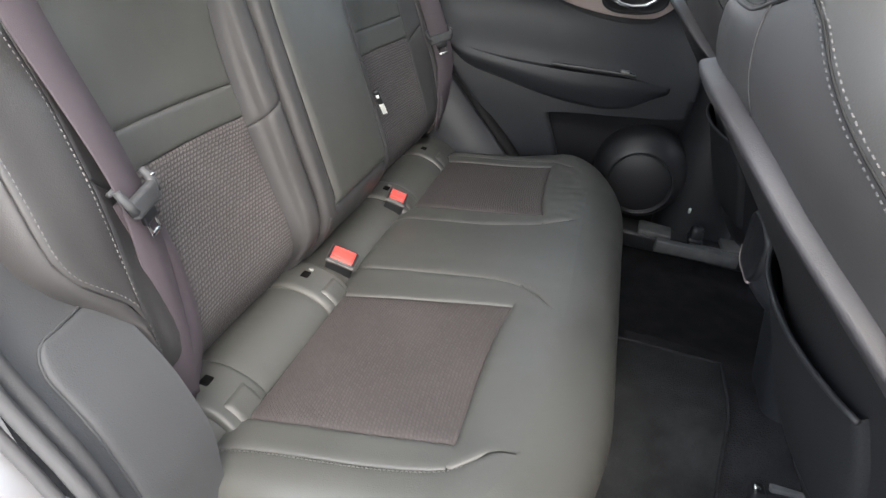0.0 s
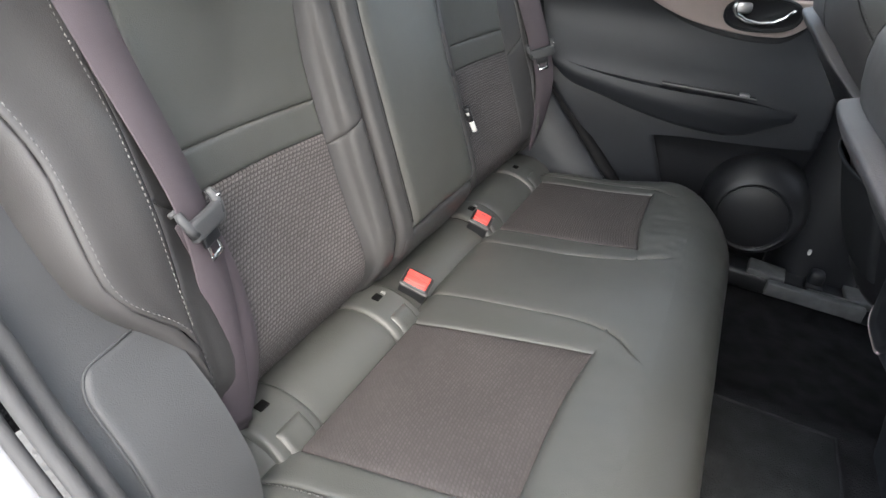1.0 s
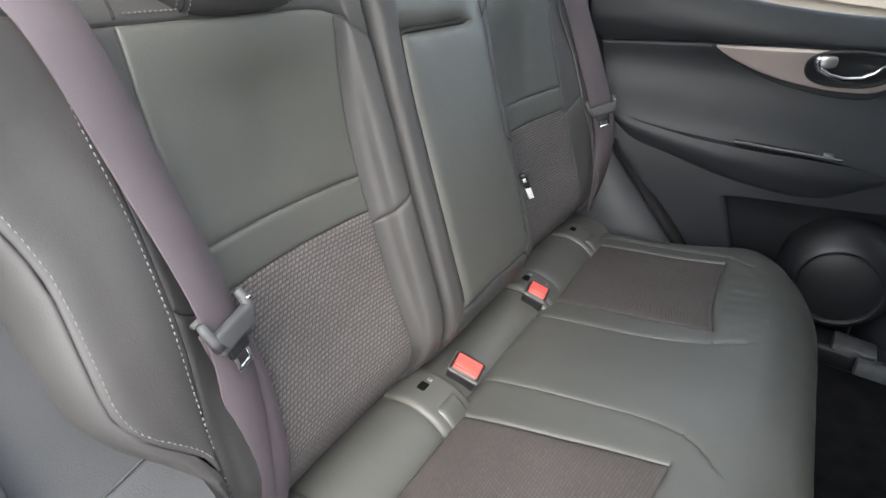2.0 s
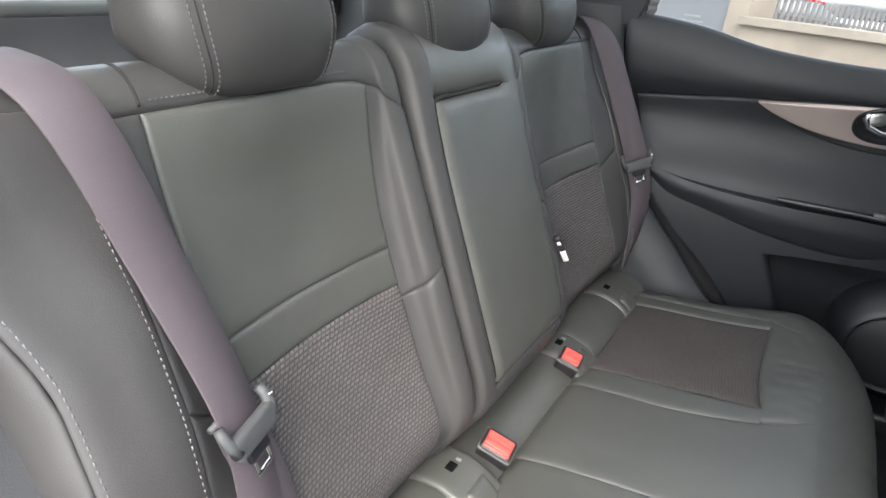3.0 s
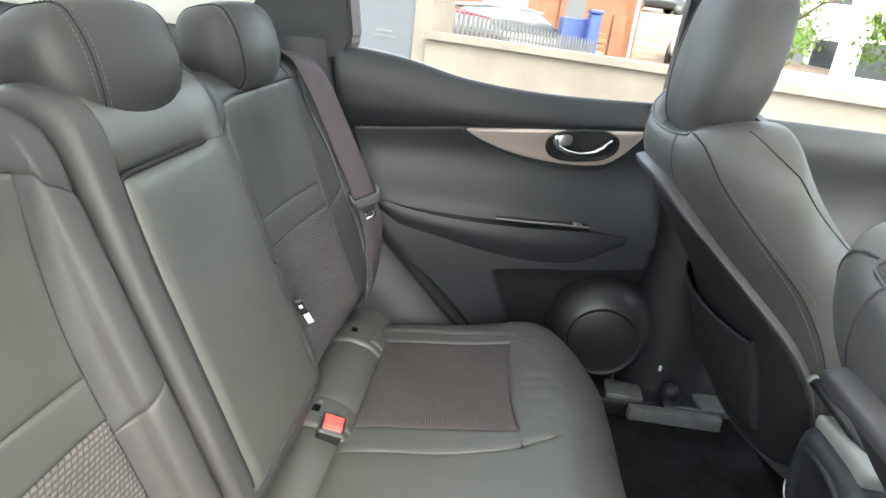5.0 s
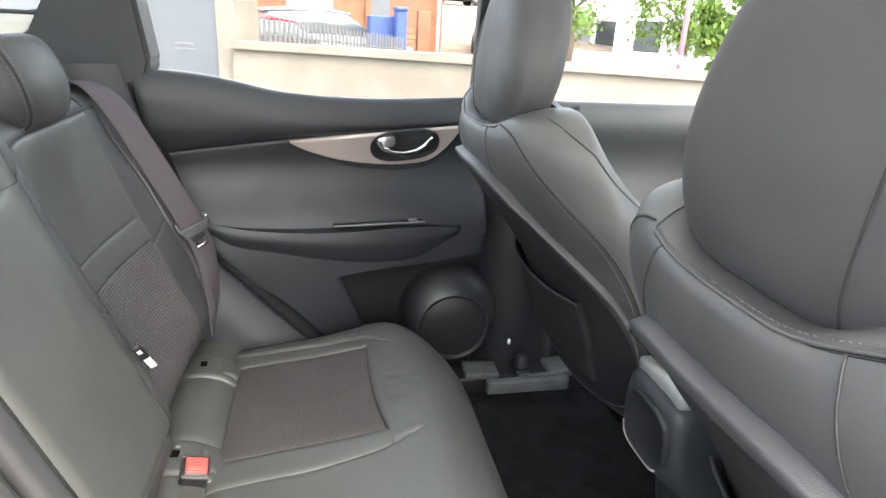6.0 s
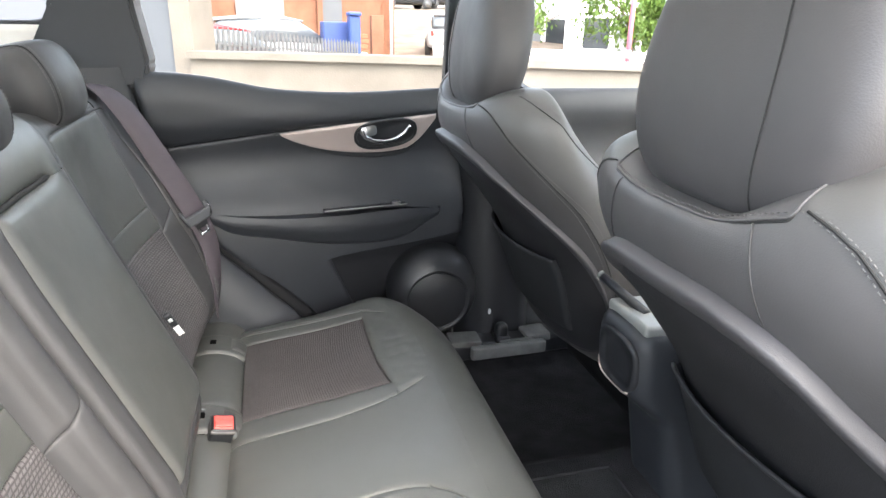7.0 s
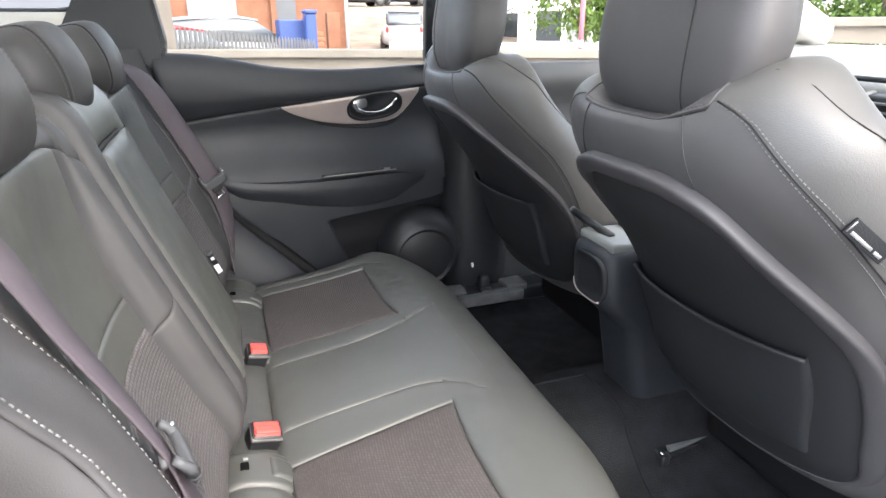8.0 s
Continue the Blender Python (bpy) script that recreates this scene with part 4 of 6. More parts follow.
        for a, b in zip(rings, rings[1:]):
            for k in range(36):
                bm.faces.new((a[k], a[(k + 1) % 36], b[(k + 1) % 36], b[k]))
        bm.faces.new(rings[-1])
        return part(name, bm, mat, parent, label)

    low = -0.014
    sp = dome([(0.130, 0.06, 0), (0.127, 0.03, 0), (0.121, 0.008, 0), (0.111, -0.010, low * 0.4), (0.100, -0.022, low * 0.8), (0.091, -0.028, low), (0.086, -0.029, low), (0.083, -0.022, low)], PLASTIC_HARD, "speaker_surround", door, "domed speaker surround")
    dome([(0.083, -0.020, low), (0.081, -0.026, low), (0.077, -0.027, low), (0.05, -0.030, low), (0.02, -0.031, low)], PLASTIC_HARD, "speaker_grille", sp, "round black speaker grille")
    part("grille_ring", tube_mesh([sc + Vector((0.0815 * math.cos(a), -0.027, low + 0.0815 * math.sin(a))) for a in np.linspace(0, 2 * math.pi, 40)[:-1]], 0.0026, 8, closed=True), PLASTIC_HARD, sp, "glossy grille edge")
    return door


def build_window(name, outline_low, x0, x1, y_low, y_high, z_high, label, pane=GLASS):
    """A side window's pane, leaning in towards the roof."""
    bm = bmesh.new()
    n = 16
    lo = [bm.verts.new((x0 + (x1 - x0) * i / n, y_low, outline_low(x0 + (x1 - x0) * i / n) - 0.01)) for i in range(n + 1)]
    hi = [bm.verts.new((x0 + (x1 - x0) * i / n, y_high, z_high)) for i in range(n + 1)]
    for i in range(n):
        bm.faces.new((lo[i], lo[i + 1], hi[i + 1], hi[i]))
    ob = tagged(part(name, bm, pane), label, "window", "", "structure")
    ob.visible_shadow = False
    return ob


# ---- car shell ----
DASH = [(0, 1.42, 0.40), (1, 1.34, 0.52), (2, 1.29, 0.68), (3, 1.285, 0.80), (4, 1.31, 0.855), (5, 1.42, 0.873), (6, 1.70, 0.895), (7, 2.05, 0.905)]


def shell():
    # floor with its low tunnel, one sheet from the bench to the pedals
    bm = bmesh.new()
    ys = [-0.78, -0.70, -0.68, -0.60, -0.30, -0.22, -0.15, -0.11, 0.0, 0.09, 0.14, 0.22, 0.30, 0.60, 0.66, 0.70, 0.78]
    zs = [0.13, 0.15, 0.10, 0.09, 0.095, 0.11, 0.17, 0.215, 0.222, 0.215, 0.17, 0.11, 0.095, 0.09, 0.10, 0.15, 0.13]
    rows = []
    for x in np.linspace(0.30, 2.0, 30):
        rows.append([bm.verts.new((x, y, z + 0.004 * noise.noise(Vector((x * 6, y * 6, 0))))) for y, z in zip(ys, zs)])
    for a, b in zip(rows, rows[1:]):
        for i in range(len(ys) - 1):
            bm.faces.new((a[i], b[i], b[i + 1], a[i + 1]))
    solid("floor", bm, CARPET, "black carpeted car floor with a low middle tunnel", "floor", "structure", True)
    # headliner
    bm = bmesh.new()
    rows = []
    for x in np.linspace(-0.95, 1.35, 14):
        rows.append([bm.verts.new((x, y, 1.35 - 0.10 * (y / 0.66) ** 4 - 0.05 * ((x - 0.2) / 1.1) ** 2)) for y in np.linspace(-0.62, 0.62, 15)])
    for a, b in zip(rows, rows[1:]):
        for i in range(14):
            bm.faces.new((a[i], a[i + 1], b[i + 1], b[i]))
    bmesh.ops.solidify(bm, geom=bm.faces[:], thickness=0.02)
    solid("ceiling", bm, HEADLINER, "pale fabric headliner under the car roof", "ceiling", "structure", True)
    # inner pillars of the closed side
    pillar = prism([(-0.44, 0.80), (-0.10, 0.885), (-0.086, 0.925), (-0.104, 1.05), (-0.10, 1.26), (-0.252, 1.26), (-0.258, 1.04), (-0.30, 0.965), (-0.44, 0.90)], "y", 0.640, 0.735)
    bmesh.ops.bevel(pillar, geom=pillar.edges[:], offset=0.008, segments=2, affect="EDGES")
    solid("pillar_rear", pillar, PLASTIC, "dark grey rear roof pillar trim", "pillar", "structure")
    pillar = prism([(0.575, 0.86), (0.70, 0.86), (0.68, 1.26), (0.585, 1.26)], "y", 0.70, 0.765)
    bmesh.ops.bevel(pillar, geom=pillar.edges[:], offset=0.012, segments=2, affect="EDGES")
    solid("pillar_middle", pillar, PLASTIC_HARD, "black middle door pillar", "pillar", "structure", True)
    bm = bmesh.new()
    rows = [[bm.verts.new((x, y, z)) for x, y in ((0.632, 0.775), (0.64, 0.745), (0.66, 0.715), (0.70, 0.695), (0.80, 0.69), (0.84, 0.72), (0.85, 0.775))] for z in np.linspace(0.12, 0.855, 8)]
    for a, b in zip(rows, rows[1:]):
        for i in range(6):
            bm.faces.new((a[i], a[i + 1], b[i + 1], b[i]))
    solid("pillar_foot", bm, PLASTIC_HARD, "black lower trim of the middle door pillar", "pillar", "structure", True)
    outline = [(-0.97, 0.86), (-0.23, 0.86), (-0.235, 0.99), (-0.27, 1.0), (-0.60, 1.0), (-0.66, 1.01), (-0.80, 1.14), (-0.90, 1.14)]
    bm = prism(outline, "y", 0.655, 0.70)
    bmesh.ops.bevel(bm, geom=bm.edges[:], offset=0.008, segments=2, affect="EDGES")
    solid("quarter_panel_far", bm, HEADLINER, "pale trim below the small rear side window", "trim", "structure", True)
    bm = tube_mesh([(-0.62, 0.672, 1.003), (-0.30, 0.672, 1.003), (-0.262, 0.672, 1.010), (-0.247, 0.672, 1.03), (-0.26, 0.668, 1.12), (-0.29, 0.66, 1.2)], 0.006, 8)
    solid("window_seal", bm, PLASTIC_HARD, "black seal of the small rear side window", "seal", "structure", True)
    # rail above the windows, both sides
    for sg, name in ((-1, "roof_rail_near"), (1, "roof_rail_far")):
        bm = tube_mesh([(x, sg * (0.655 - 0.03 * ((x - 0.2) / 1.0) ** 2), 1.27 - 0.05 * ((x - 0.2) / 1.0) ** 2) for x in np.linspace(-0.95, 1.4, 20)], 0.042, 10)
        solid(name, bm, PLASTIC_GREY, "grey trim along the roof's edge", "trim", "structure", True)
    bm = bmesh.new()
    bm.faces.new([bm.verts.new(p) for p in ((-0.975, -0.62, 0.85), (-0.975, 0.62, 0.85), (-0.80, 0.58, 1.30), (-0.80, -0.58, 1.30))])
    pane = tagged(part("window_3", bm, GLASS), "tinted rear window above the tailgate trim", "window", "", "structure")
    pane.visible_shadow = False
    # rear of the car: hatch with its window
    hatch = box_mesh((0.06, 1.30, 0.60), (-1.0, 0, 0.53), Euler((0, radians(-8), 0)).to_matrix(), 0.02)
    solid("hatch", hatch, TAIL_TRIM, "grey inner trim of the tailgate", "tailgate", "structure", True)
    ledge = box_mesh((0.05, 1.28, 0.03), (-0.965, 0, 0.838), None, 0.01)
    solid("hatch_ledge", ledge, PLASTIC_PALE, "pale ledge under the rear window", "trim", "structure", True)
    load = box_mesh((0.70, 1.30, 0.03), (-0.62, 0, 0.30), None, 0.01)
    solid("load_floor", load, CARPET, "black carpeted load floor behind the bench", "floor", "structure")
    for sg, name in ((-1, "load_side_near"), (1, "load_side_far")):
        bm = box_mesh((0.66, 0.05, 0.62), (-0.64, sg * 0.66, 0.60), None, 0.02)
        solid(name, bm, PLASTIC_GREY, "dark side trim of the load space", "trim", "structure", True)
        post = tube_mesh([(-0.98, sg * 0.62, 0.80), (-0.90, sg * 0.60, 1.02), (-0.78, sg * 0.58, 1.24)], 0.05, 10)
        solid("tail_post" + ("_near" if sg < 0 else "_far"), post, PLASTIC_GREY, "grey trim beside the rear window", "pillar", "structure", True)
    # quarter trim behind the closed door, beside the bench
    bm = pad_mesh(lambda k, z: Vector((rear_edge(z) - 0.20 + 0.205 * k, 0.600 + 0.045 * k ** 3, z)), 0, 1, 0.14, 0.92, nu=12, nv=30, flip=False, ends=(0, 1, 0, 0), edge=0.012, sink=0.01)
    solid("quarter_trim_far", bm, PLASTIC, "dark trim between bench and closed door", "trim", "structure", True)
    # matte black tube put in for the shade of the gap between trim and door
    bm = tube_mesh([(rear_edge(z) + 0.006, 0.668, z) for z in np.linspace(0.92, 0.13, 30)], 0.019, 10)
    solid("door_gap_shade_far", bm, MATTE_BLACK, "matte black tube for the shade in the gap behind the closed door", "seal", "structure", True)
    bm = prism([(-1.0, -0.2), (2.4, -0.2), (2.4, 0.84), (-0.1, 0.85), (-1.0, 0.90)], "y", 0.815, 0.84)
    solid("body_side_far", bm, PAINT, "silver painted body side of the car", "car body", "structure")
    bm = prism([(-0.30, 0.05), (0.55, 0.05), (0.40, 0.16), (0.1, 0.42), (-0.03, 0.56), (-0.10, 0.74), (-0.13, 0.90), (-0.30, 0.90)], "y", 0.70, 0.80)
    solid("quarter_core_far", bm, PLASTIC_HARD, "black inner body behind the quarter trim", "car body", "structure")
    # front door of the closed side
    bm = pad_mesh(lambda x, z: door_face(0.45, z) + Vector((x - 0.45, 0.018, 0)), 0.72, 1.75, 0.14, 0.868, nu=24, nv=24, edge=0.015, sink=0.01)
    fd = thing("door_2", (1.2, 0.72, 0.1), "closed dark grey front car door with silver handle trim", "car door", "", "structure")
    part("door_panel", bm, PLASTIC_GREY, fd)
    bm = pad_mesh(lambda x, z: door_face(0.45, z) + Vector((x - 0.45, 0.010, 0)), 1.28, 1.52, lambda k: 0.70 + 0.03 * abs(k - 0.5), 0.77, nu=14, nv=6, edge=0.006, sink=0.008)
    part("handle_trim", bm, SILVER, fd, "satin silver trim")
    # dashboard and windscreen
    bm = pad_mesh(lambda y, t: Vector((*[(x, y, z) for x, z in [lerp_table(DASH, t)]][0],)), -0.76, 0.76, 0, 7, nu=20, nv=28, ends=(0, 0, 0, 0))
    solid("dashboard", bm, DASH_TOP, "dark grey dashboard below the windscreen", "dashboard", "structure", True)
    bm = tube_mesh([(1.298, y, 0.862 + 0.004 * math.cos(y * 3)) for y in np.linspace(-0.74, 0.74, 24)], 0.006, 10)
    solid("dashboard_lip", bm, PLASTIC_HARD, "black padded lip along the dashboard", "trim", "structure", True)
    for sg, name in ((-1, "windscreen_post_near"), (1, "windscreen_post_far")):
        bm = tube_mesh([(2.02, sg * 0.74, 0.93), (1.70, sg * 0.68, 1.06), (1.30, sg * 0.61, 1.23)], 0.055, 12)
        solid(name, bm, HEADLINER, "pale fabric windscreen post", "pillar", "structure", True)
    # closed front door and post on the camera's side
    bm = box_mesh((1.15, 0.06, 0.80), (1.32, -0.76, 0.47), None, 0.02)
    solid("front_door_near", bm, PLASTIC, "dark inner face of the closed front door", "car door", "structure", True)
    post = tube_mesh([(0.80, -0.76, 0.10), (0.80, -0.76, 0.85), (0.76, -0.67, 1.26)], 0.045, 10)
    solid("pillar_middle_near", post, PLASTIC_HARD, "black middle door pillar beside the open doorway", "pillar", "structure", True)
    # sill of the closed side
    bm = box_mesh((0.66, 0.09, 0.05), (0.66, 0.68, 0.155), None, 0.012, 3)
    solid("sill_far", bm, PLASTIC_HARD, "black sill trim under the closed door", "sill", "structure", True)
    bm = box_mesh((0.75, 0.12, 0.06), (0.46, -0.72, 0.12), None, 0.015, 3)
    solid("sill_near", bm, PLASTIC_HARD, "black sill trim of the open doorway", "sill", "structure", True)
    build_window("window_1", lambda x: lerp_table(DOOR_TOP, x), -0.10, 0.60, 0.745, 0.66, 1.26, "clear rear door window")
    build_window("window_2", lambda x: 0.868, 0.66, 1.60, 0.765, 0.67, 1.26, "clear front door window", GLASS_CLEAR)
    # windscreen, of tinted glass like the rear window
    bm = bmesh.new()
    bm.faces.new([bm.verts.new(p) for p in ((2.04, -0.74, 0.91), (2.04, 0.74, 0.91), (1.33, 0.60, 1.285), (1.33, -0.60, 1.285))])
    tagged(part("window_4", bm, GLASS_CLEAR), "wide clear windscreen above the dashboard", "window", "", "structure")


def near_quarter():
    """The trim of the open doorway beside the bench: inner trim, its raised pad, seals and painted edge."""

    def surf(k, z):
        y = -0.575 - 0.125 * k
        x = near_edge(z) - 0.014 - 0.03 * (1 - k) * ease(z, 0.4, 0.6) - 0.012 * k ** 4
        return Vector((x, y, z))

    bm = pad_mesh(surf, 0, 1, 0.12, 1.0, nu=14, nv=40, ends=(0, 1, 0, 0), edge=0.01, sink=0.006, wrinkle=0.0008, flip=True)
    solid("quarter_trim_near", bm, PLASTIC_GREY, "grey moulded trim between bench and open doorway", "trim", "structure", True)
    pad = thing("side_pad", (0.05, -0.61, 0.2), "grey padded side panel beside the bench", "trim")
    def rim_k(z):
        """How far out the pad reaches at a height, with a rounded upper corner."""
        k = 0.815 - 0.045 * (1 - ease(z, 0.15, 0.50))
        up = min(max((z - 0.510) / 0.027, 0), 1)
        return k - 0.20 * (1 - math.sqrt(max(1 - up * up, 0)))

    bm = pad_mesh(surf, lambda z: 0.0, rim_k, 0.14, 0.537, nu=14, nv=50, edge=0.009, sink=0.0, rise=0.006, ends=(0, 1, 0, 1), flip=True)
    part("pad", bm, PLASTIC_GREY, pad)
    path = surface_path(surf, [(0.02, 0.538), (0.3, 0.538)] + [(rim_k(z), z) for z in (0.5369, 0.536, 0.534, 0.531, 0.527, 0.521, 0.515, 0.508, 0.50, 0.45, 0.40, 0.30, 0.15)], 0.002, True, 120)
    part("piping", tube_mesh([p for p, n in path], 0.0016, 6), PLASTIC_GREY, pad)
    for k, (off, y, r) in enumerate(((0.004, -0.708, 0.010), (-0.012, -0.728, 0.007), (0.000, -0.742, 0.006))):
        bm = tube_mesh([(near_edge(z) - off, y, z) for z in np.linspace(1.0, 0.10, 36)], r, 8)
        solid("door_seal_near" + ("", "_outer", "_lip")[k], bm, RUBBER, "grey rubber seal round the open doorway", "seal", "structure", True)

    def paint(k, z):
        return Vector((near_edge(z) - 0.014 - (0.08 + 0.35 * ease(z, 0.30, 0.60)) * k * k, -0.742 - 0.14 * k, z))

    bm = pad_mesh(paint, 0, 1, -0.1, 1.05, nu=10, nv=40, ends=(0, 0, 0, 0), flip=True)
    solid("body_edge", bm, PAINT, "silver painted body edge of the doorway", "car body", "structure", True)
    bm = prism([(-0.97, 0.86), (-0.24, 0.86), (-0.28, 1.0), (-0.36, 1.24), (-0.56, 1.24), (-0.54, 1.02), (-0.66, 1.02), (-0.80, 1.14), (-0.90, 1.14)], "y", -0.74, -0.67)
    solid("quarter_panel_near", bm, PLASTIC_GREY, "grey trim behind the open doorway", "trim", "structure")
    bm = tube_mesh([(-0.30, -0.70, 0.85), (-0.34, -0.68, 1.05), (-0.42, -0.64, 1.24)], 0.05, 10)
    solid("pillar_rear_near", bm, PLASTIC_GREY, "grey rear roof pillar beside the open doorway", "pillar", "structure", True)


def open_rear_door():
    """The door that stands open before the doorway, hinged at the middle pillar."""
    door = thing("door_3", (0.86, -0.80, 0.1), "open rear car door with dark trim and silver outside", "car door", "", "structure")
    m = Matrix.Translation((0.84, -0.82, 0.0)) @ Euler((0, 0, radians(-72))).to_matrix().to_4x4()
    for name, y0, y1, mat in (("skin", 0.03, 0.07, PAINT), ("trim", -0.03, 0.03, PLASTIC)):
        bm = prism([(0.0, 0.02), (0.55, 0.02), (0.70, 0.30), (0.82, 0.62), (0.84, 0.88), (0.0, 0.85)], "y", y0, y1)
        bmesh.ops.bevel(bm, geom=bm.edges[:], offset=0.010, segments=2, affect="EDGES")
        bm.transform(m)
        part(name, bm, mat, door)
    bm = tube_mesh([m @ Vector(p) for p in ((0.02, 0.02, 0.85), (0.05, 0.04, 1.24), (0.35, 0.05, 1.30), (0.72, 0.04, 1.20), (0.84, 0.02, 0.88))], 0.024, 8)
    part("window_frame", bm, PLASTIC_HARD, door, "black window frame")


# ---- front seats ----
BACK_X = [(0.335, 0.80), (0.345, 0.772), (0.36, 0.745), (0.39, 0.722), (0.45, 0.70), (0.55, 0.662), (0.62, 0.628), (0.70, 0.570), (0.77, 0.515), (0.82, 0.488), (0.87, 0.484), (0.905, 0.500), (0.93, 0.535), (0.948, 0.60)]
BACK_W = [(0.24, 0.225), (0.35, 0.242), (0.45, 0.252), (0.60, 0.256), (0.72, 0.256), (0.80, 0.256), (0.85, 0.254), (0.875, 0.246), (0.892, 0.230), (0.905, 0.206), (0.914, 0.180), (0.923, 0.150), (0.934, 0.122), (0.948, 0.100)]
FRONT_T = [(0.24, 0.13), (0.55, 0.13), (0.70, 0.125), (0.80, 0.09), (0.88, 0.042), (0.948, 0.012)]
BACK_T = [(0.24, 0.13), (0.60, 0.14), (0.80, 0.14), (0.87, 0.125), (0.915, 0.095), (0.948, 0.03)]
PANEL_W = [(0.380, 0.10), (0.383, 0.14), (0.393, 0.180), (0.412, 0.206), (0.446, 0.222), (0.50, 0.231), (0.56, 0.233), (0.60, 0.231), (0.64, 0.223), (0.683, 0.205), (0.73, 0.178), (0.764, 0.158), (0.785, 0.142), (0.80, 0.122), (0.810, 0.098), (0.816, 0.07)]
POW = 2.2


def build_front_seat(yc, label):
    seat = thing("front_chair", (0.9, yc, 0.1), label, "seat", "front seats")

    def dip(p, z):
        """The cover sinks into a bowl under the headrest."""
        p.z -= 0.055 * math.exp(-((p.y - yc) / 0.125) ** 4) * ease(z, 0.86, 0.945)
        o = (p.y - yc) * math.copysign(1, yc)  # the shoulder towards the door stands higher
        p.z += 0.030 * ease(o, 0.04, 0.125) * (1 - ease(o, 0.16, 0.235)) * ease(z, 0.85, 0.93)
        return p

    def ring(a, z):
        w, t, x = lerp_table(BACK_W, z), lerp_table(BACK_T, z), lerp_table(BACK_X, z)
        c, s = math.cos(a), math.sin(a)
        deep = t if c > 0 else lerp_table(FRONT_T, z)
        return dip(Vector((x + t - deep * math.copysign(abs(c) ** (2 / POW), c), yc + w * math.copysign(abs(s) ** (2 / POW), s), z)), z)

    def rear(y, z):
        w, t, x = lerp_table(BACK_W, z), lerp_table(BACK_T, z), lerp_table(BACK_X, z)
        r = min(abs(y) / w, 0.995)
        return dip(Vector((x + t * (1 - (1 - r ** POW) ** (1 / POW)), yc + y, z)), z)

    offs = [(0.335, 0.225), (0.36, 0.235), (0.60, 0.245), (0.70, 0.248), (0.76, 0.241), (0.804, 0.228), (0.836, 0.209), (0.862, 0.187), (0.880, 0.160), (0.892, 0.126), (0.92, 0.118), (0.945, 0.098)]
    seam_y = lambda z: min(lerp_table(offs, z), lerp_table(BACK_W, z) * 0.985)
    zs = list(np.linspace(0.335, 0.36, 5)) + list(np.linspace(0.38, 0.88, 29)) + list(np.linspace(0.89, 0.945, 12))
    bm = bmesh.new()
    rows = [[bm.verts.new(rear(seam_y(z) * k, z)) for k in np.linspace(-1, 1, 31)] for z in zs]
    for a, b in zip(rows, rows[1:]):
        for k in range(30):
            bm.faces.new((a[k], b[k], b[k + 1], a[k + 1]))
    bm.faces.new(rows[0])
    cover = part("cover", bm, LEATHER_SMOOTH, seat, "smooth grey leather cover")
    bm = bmesh.new()
    rows = []
    for z in zs:
        first = math.asin(min((seam_y(z) / lerp_table(BACK_W, z)) ** (POW / 2), 1.0))
        rows.append([bm.verts.new(ring(a, z)) for a in np.linspace(first, 2 * math.pi - first, 50)])
    for a, b in zip(rows, rows[1:]):
        for k in range(49):
            bm.faces.new((a[k], a[k + 1], b[k + 1], b[k]))
    bm.faces.new(rows[-1])
    bm.faces.new(rows[0])
    bmesh.ops.recalc_face_normals(bm, faces=bm.faces[:])
    part("side_cover", bm, FRONT_SIDE_LIT, seat, "leather round the sides and shoulders, coloured paler for the windscreen's light")
    # moulded panel: a proud rounded rim round a sunken face
    side = [(lerp_table(PANEL_W, z), z) for z in np.linspace(0.380, 0.816, 60)]
    loop = side + [(y, 0.818) for y in (0.035, 0.0, -0.035)] + [(-y, z) for y, z in side[::-1]] + [(y, 0.378) for y in (-0.05, 0.0, 0.05)]
    gone = [0.0]
    for a, b in zip(loop, loop[1:] + loop[:1]):
        gone.append(gone[-1] + math.hypot(b[0] - a[0], b[1] - a[1]))
    rim_n = 96
    outline = []
    for k in range(rim_n):
        d, i = gone[-1] * k / rim_n, 0
        while gone[i + 1] < d:
            i += 1
        f = (d - gone[i]) / max(gone[i + 1] - gone[i], 1e-9)
        a, b = loop[i], loop[(i + 1) % len(loop)]
        outline.append((a[0] + (b[0] - a[0]) * f, a[1] + (b[1] - a[1]) * f))

    def inset(k, d):
        a, b = outline[(k - 2) % rim_n], outline[(k + 2) % rim_n]
        ty, tz = b[0] - a[0], b[1] - a[1]
        m = math.hypot(ty, tz)
        return outline[k][0] - tz / m * d, outline[k][1] + ty / m * d

    def laid(y, z, high):
        return rear(y, z) - normal_at(rear, y, z) * high

    def rings_mesh(rows, close):
        bm = bmesh.new()
        rs = [[bm.verts.new(p) for p in row] for row in rows]
        for a, b in zip(rs, rs[1:]):
            for k in range(len(a)):
                bm.faces.new((a[k], a[(k + 1) % len(a)], b[(k + 1) % len(a)], b[k]))
        if close:
            bm.faces.new(rs[-1])
        bmesh.ops.recalc_face_normals(bm, faces=bm.faces[:])
        return bm

    def broad(k):
        """The rim is broad above and towards the door, narrow towards the console and below."""
        y, z = outline[k][0] * math.copysign(1, yc), outline[k][1]
        return max(0.12, 0.55 * ease(z, 0.48, 0.64), ease(z, 0.70, 0.80), ease(y, 0.02, 0.19) * ease(z, 0.37, 0.47))

    inner = [inset(k, 0.009 + 0.024 * broad(k)) for k in range(rim_n)]
    rows = [[laid(*inset(k, d * broad(k) + e), h) for k in range(rim_n)] for d, e, h in ((0.024, 0.0, 0.004), (0.024, 0.009, 0.0065))]
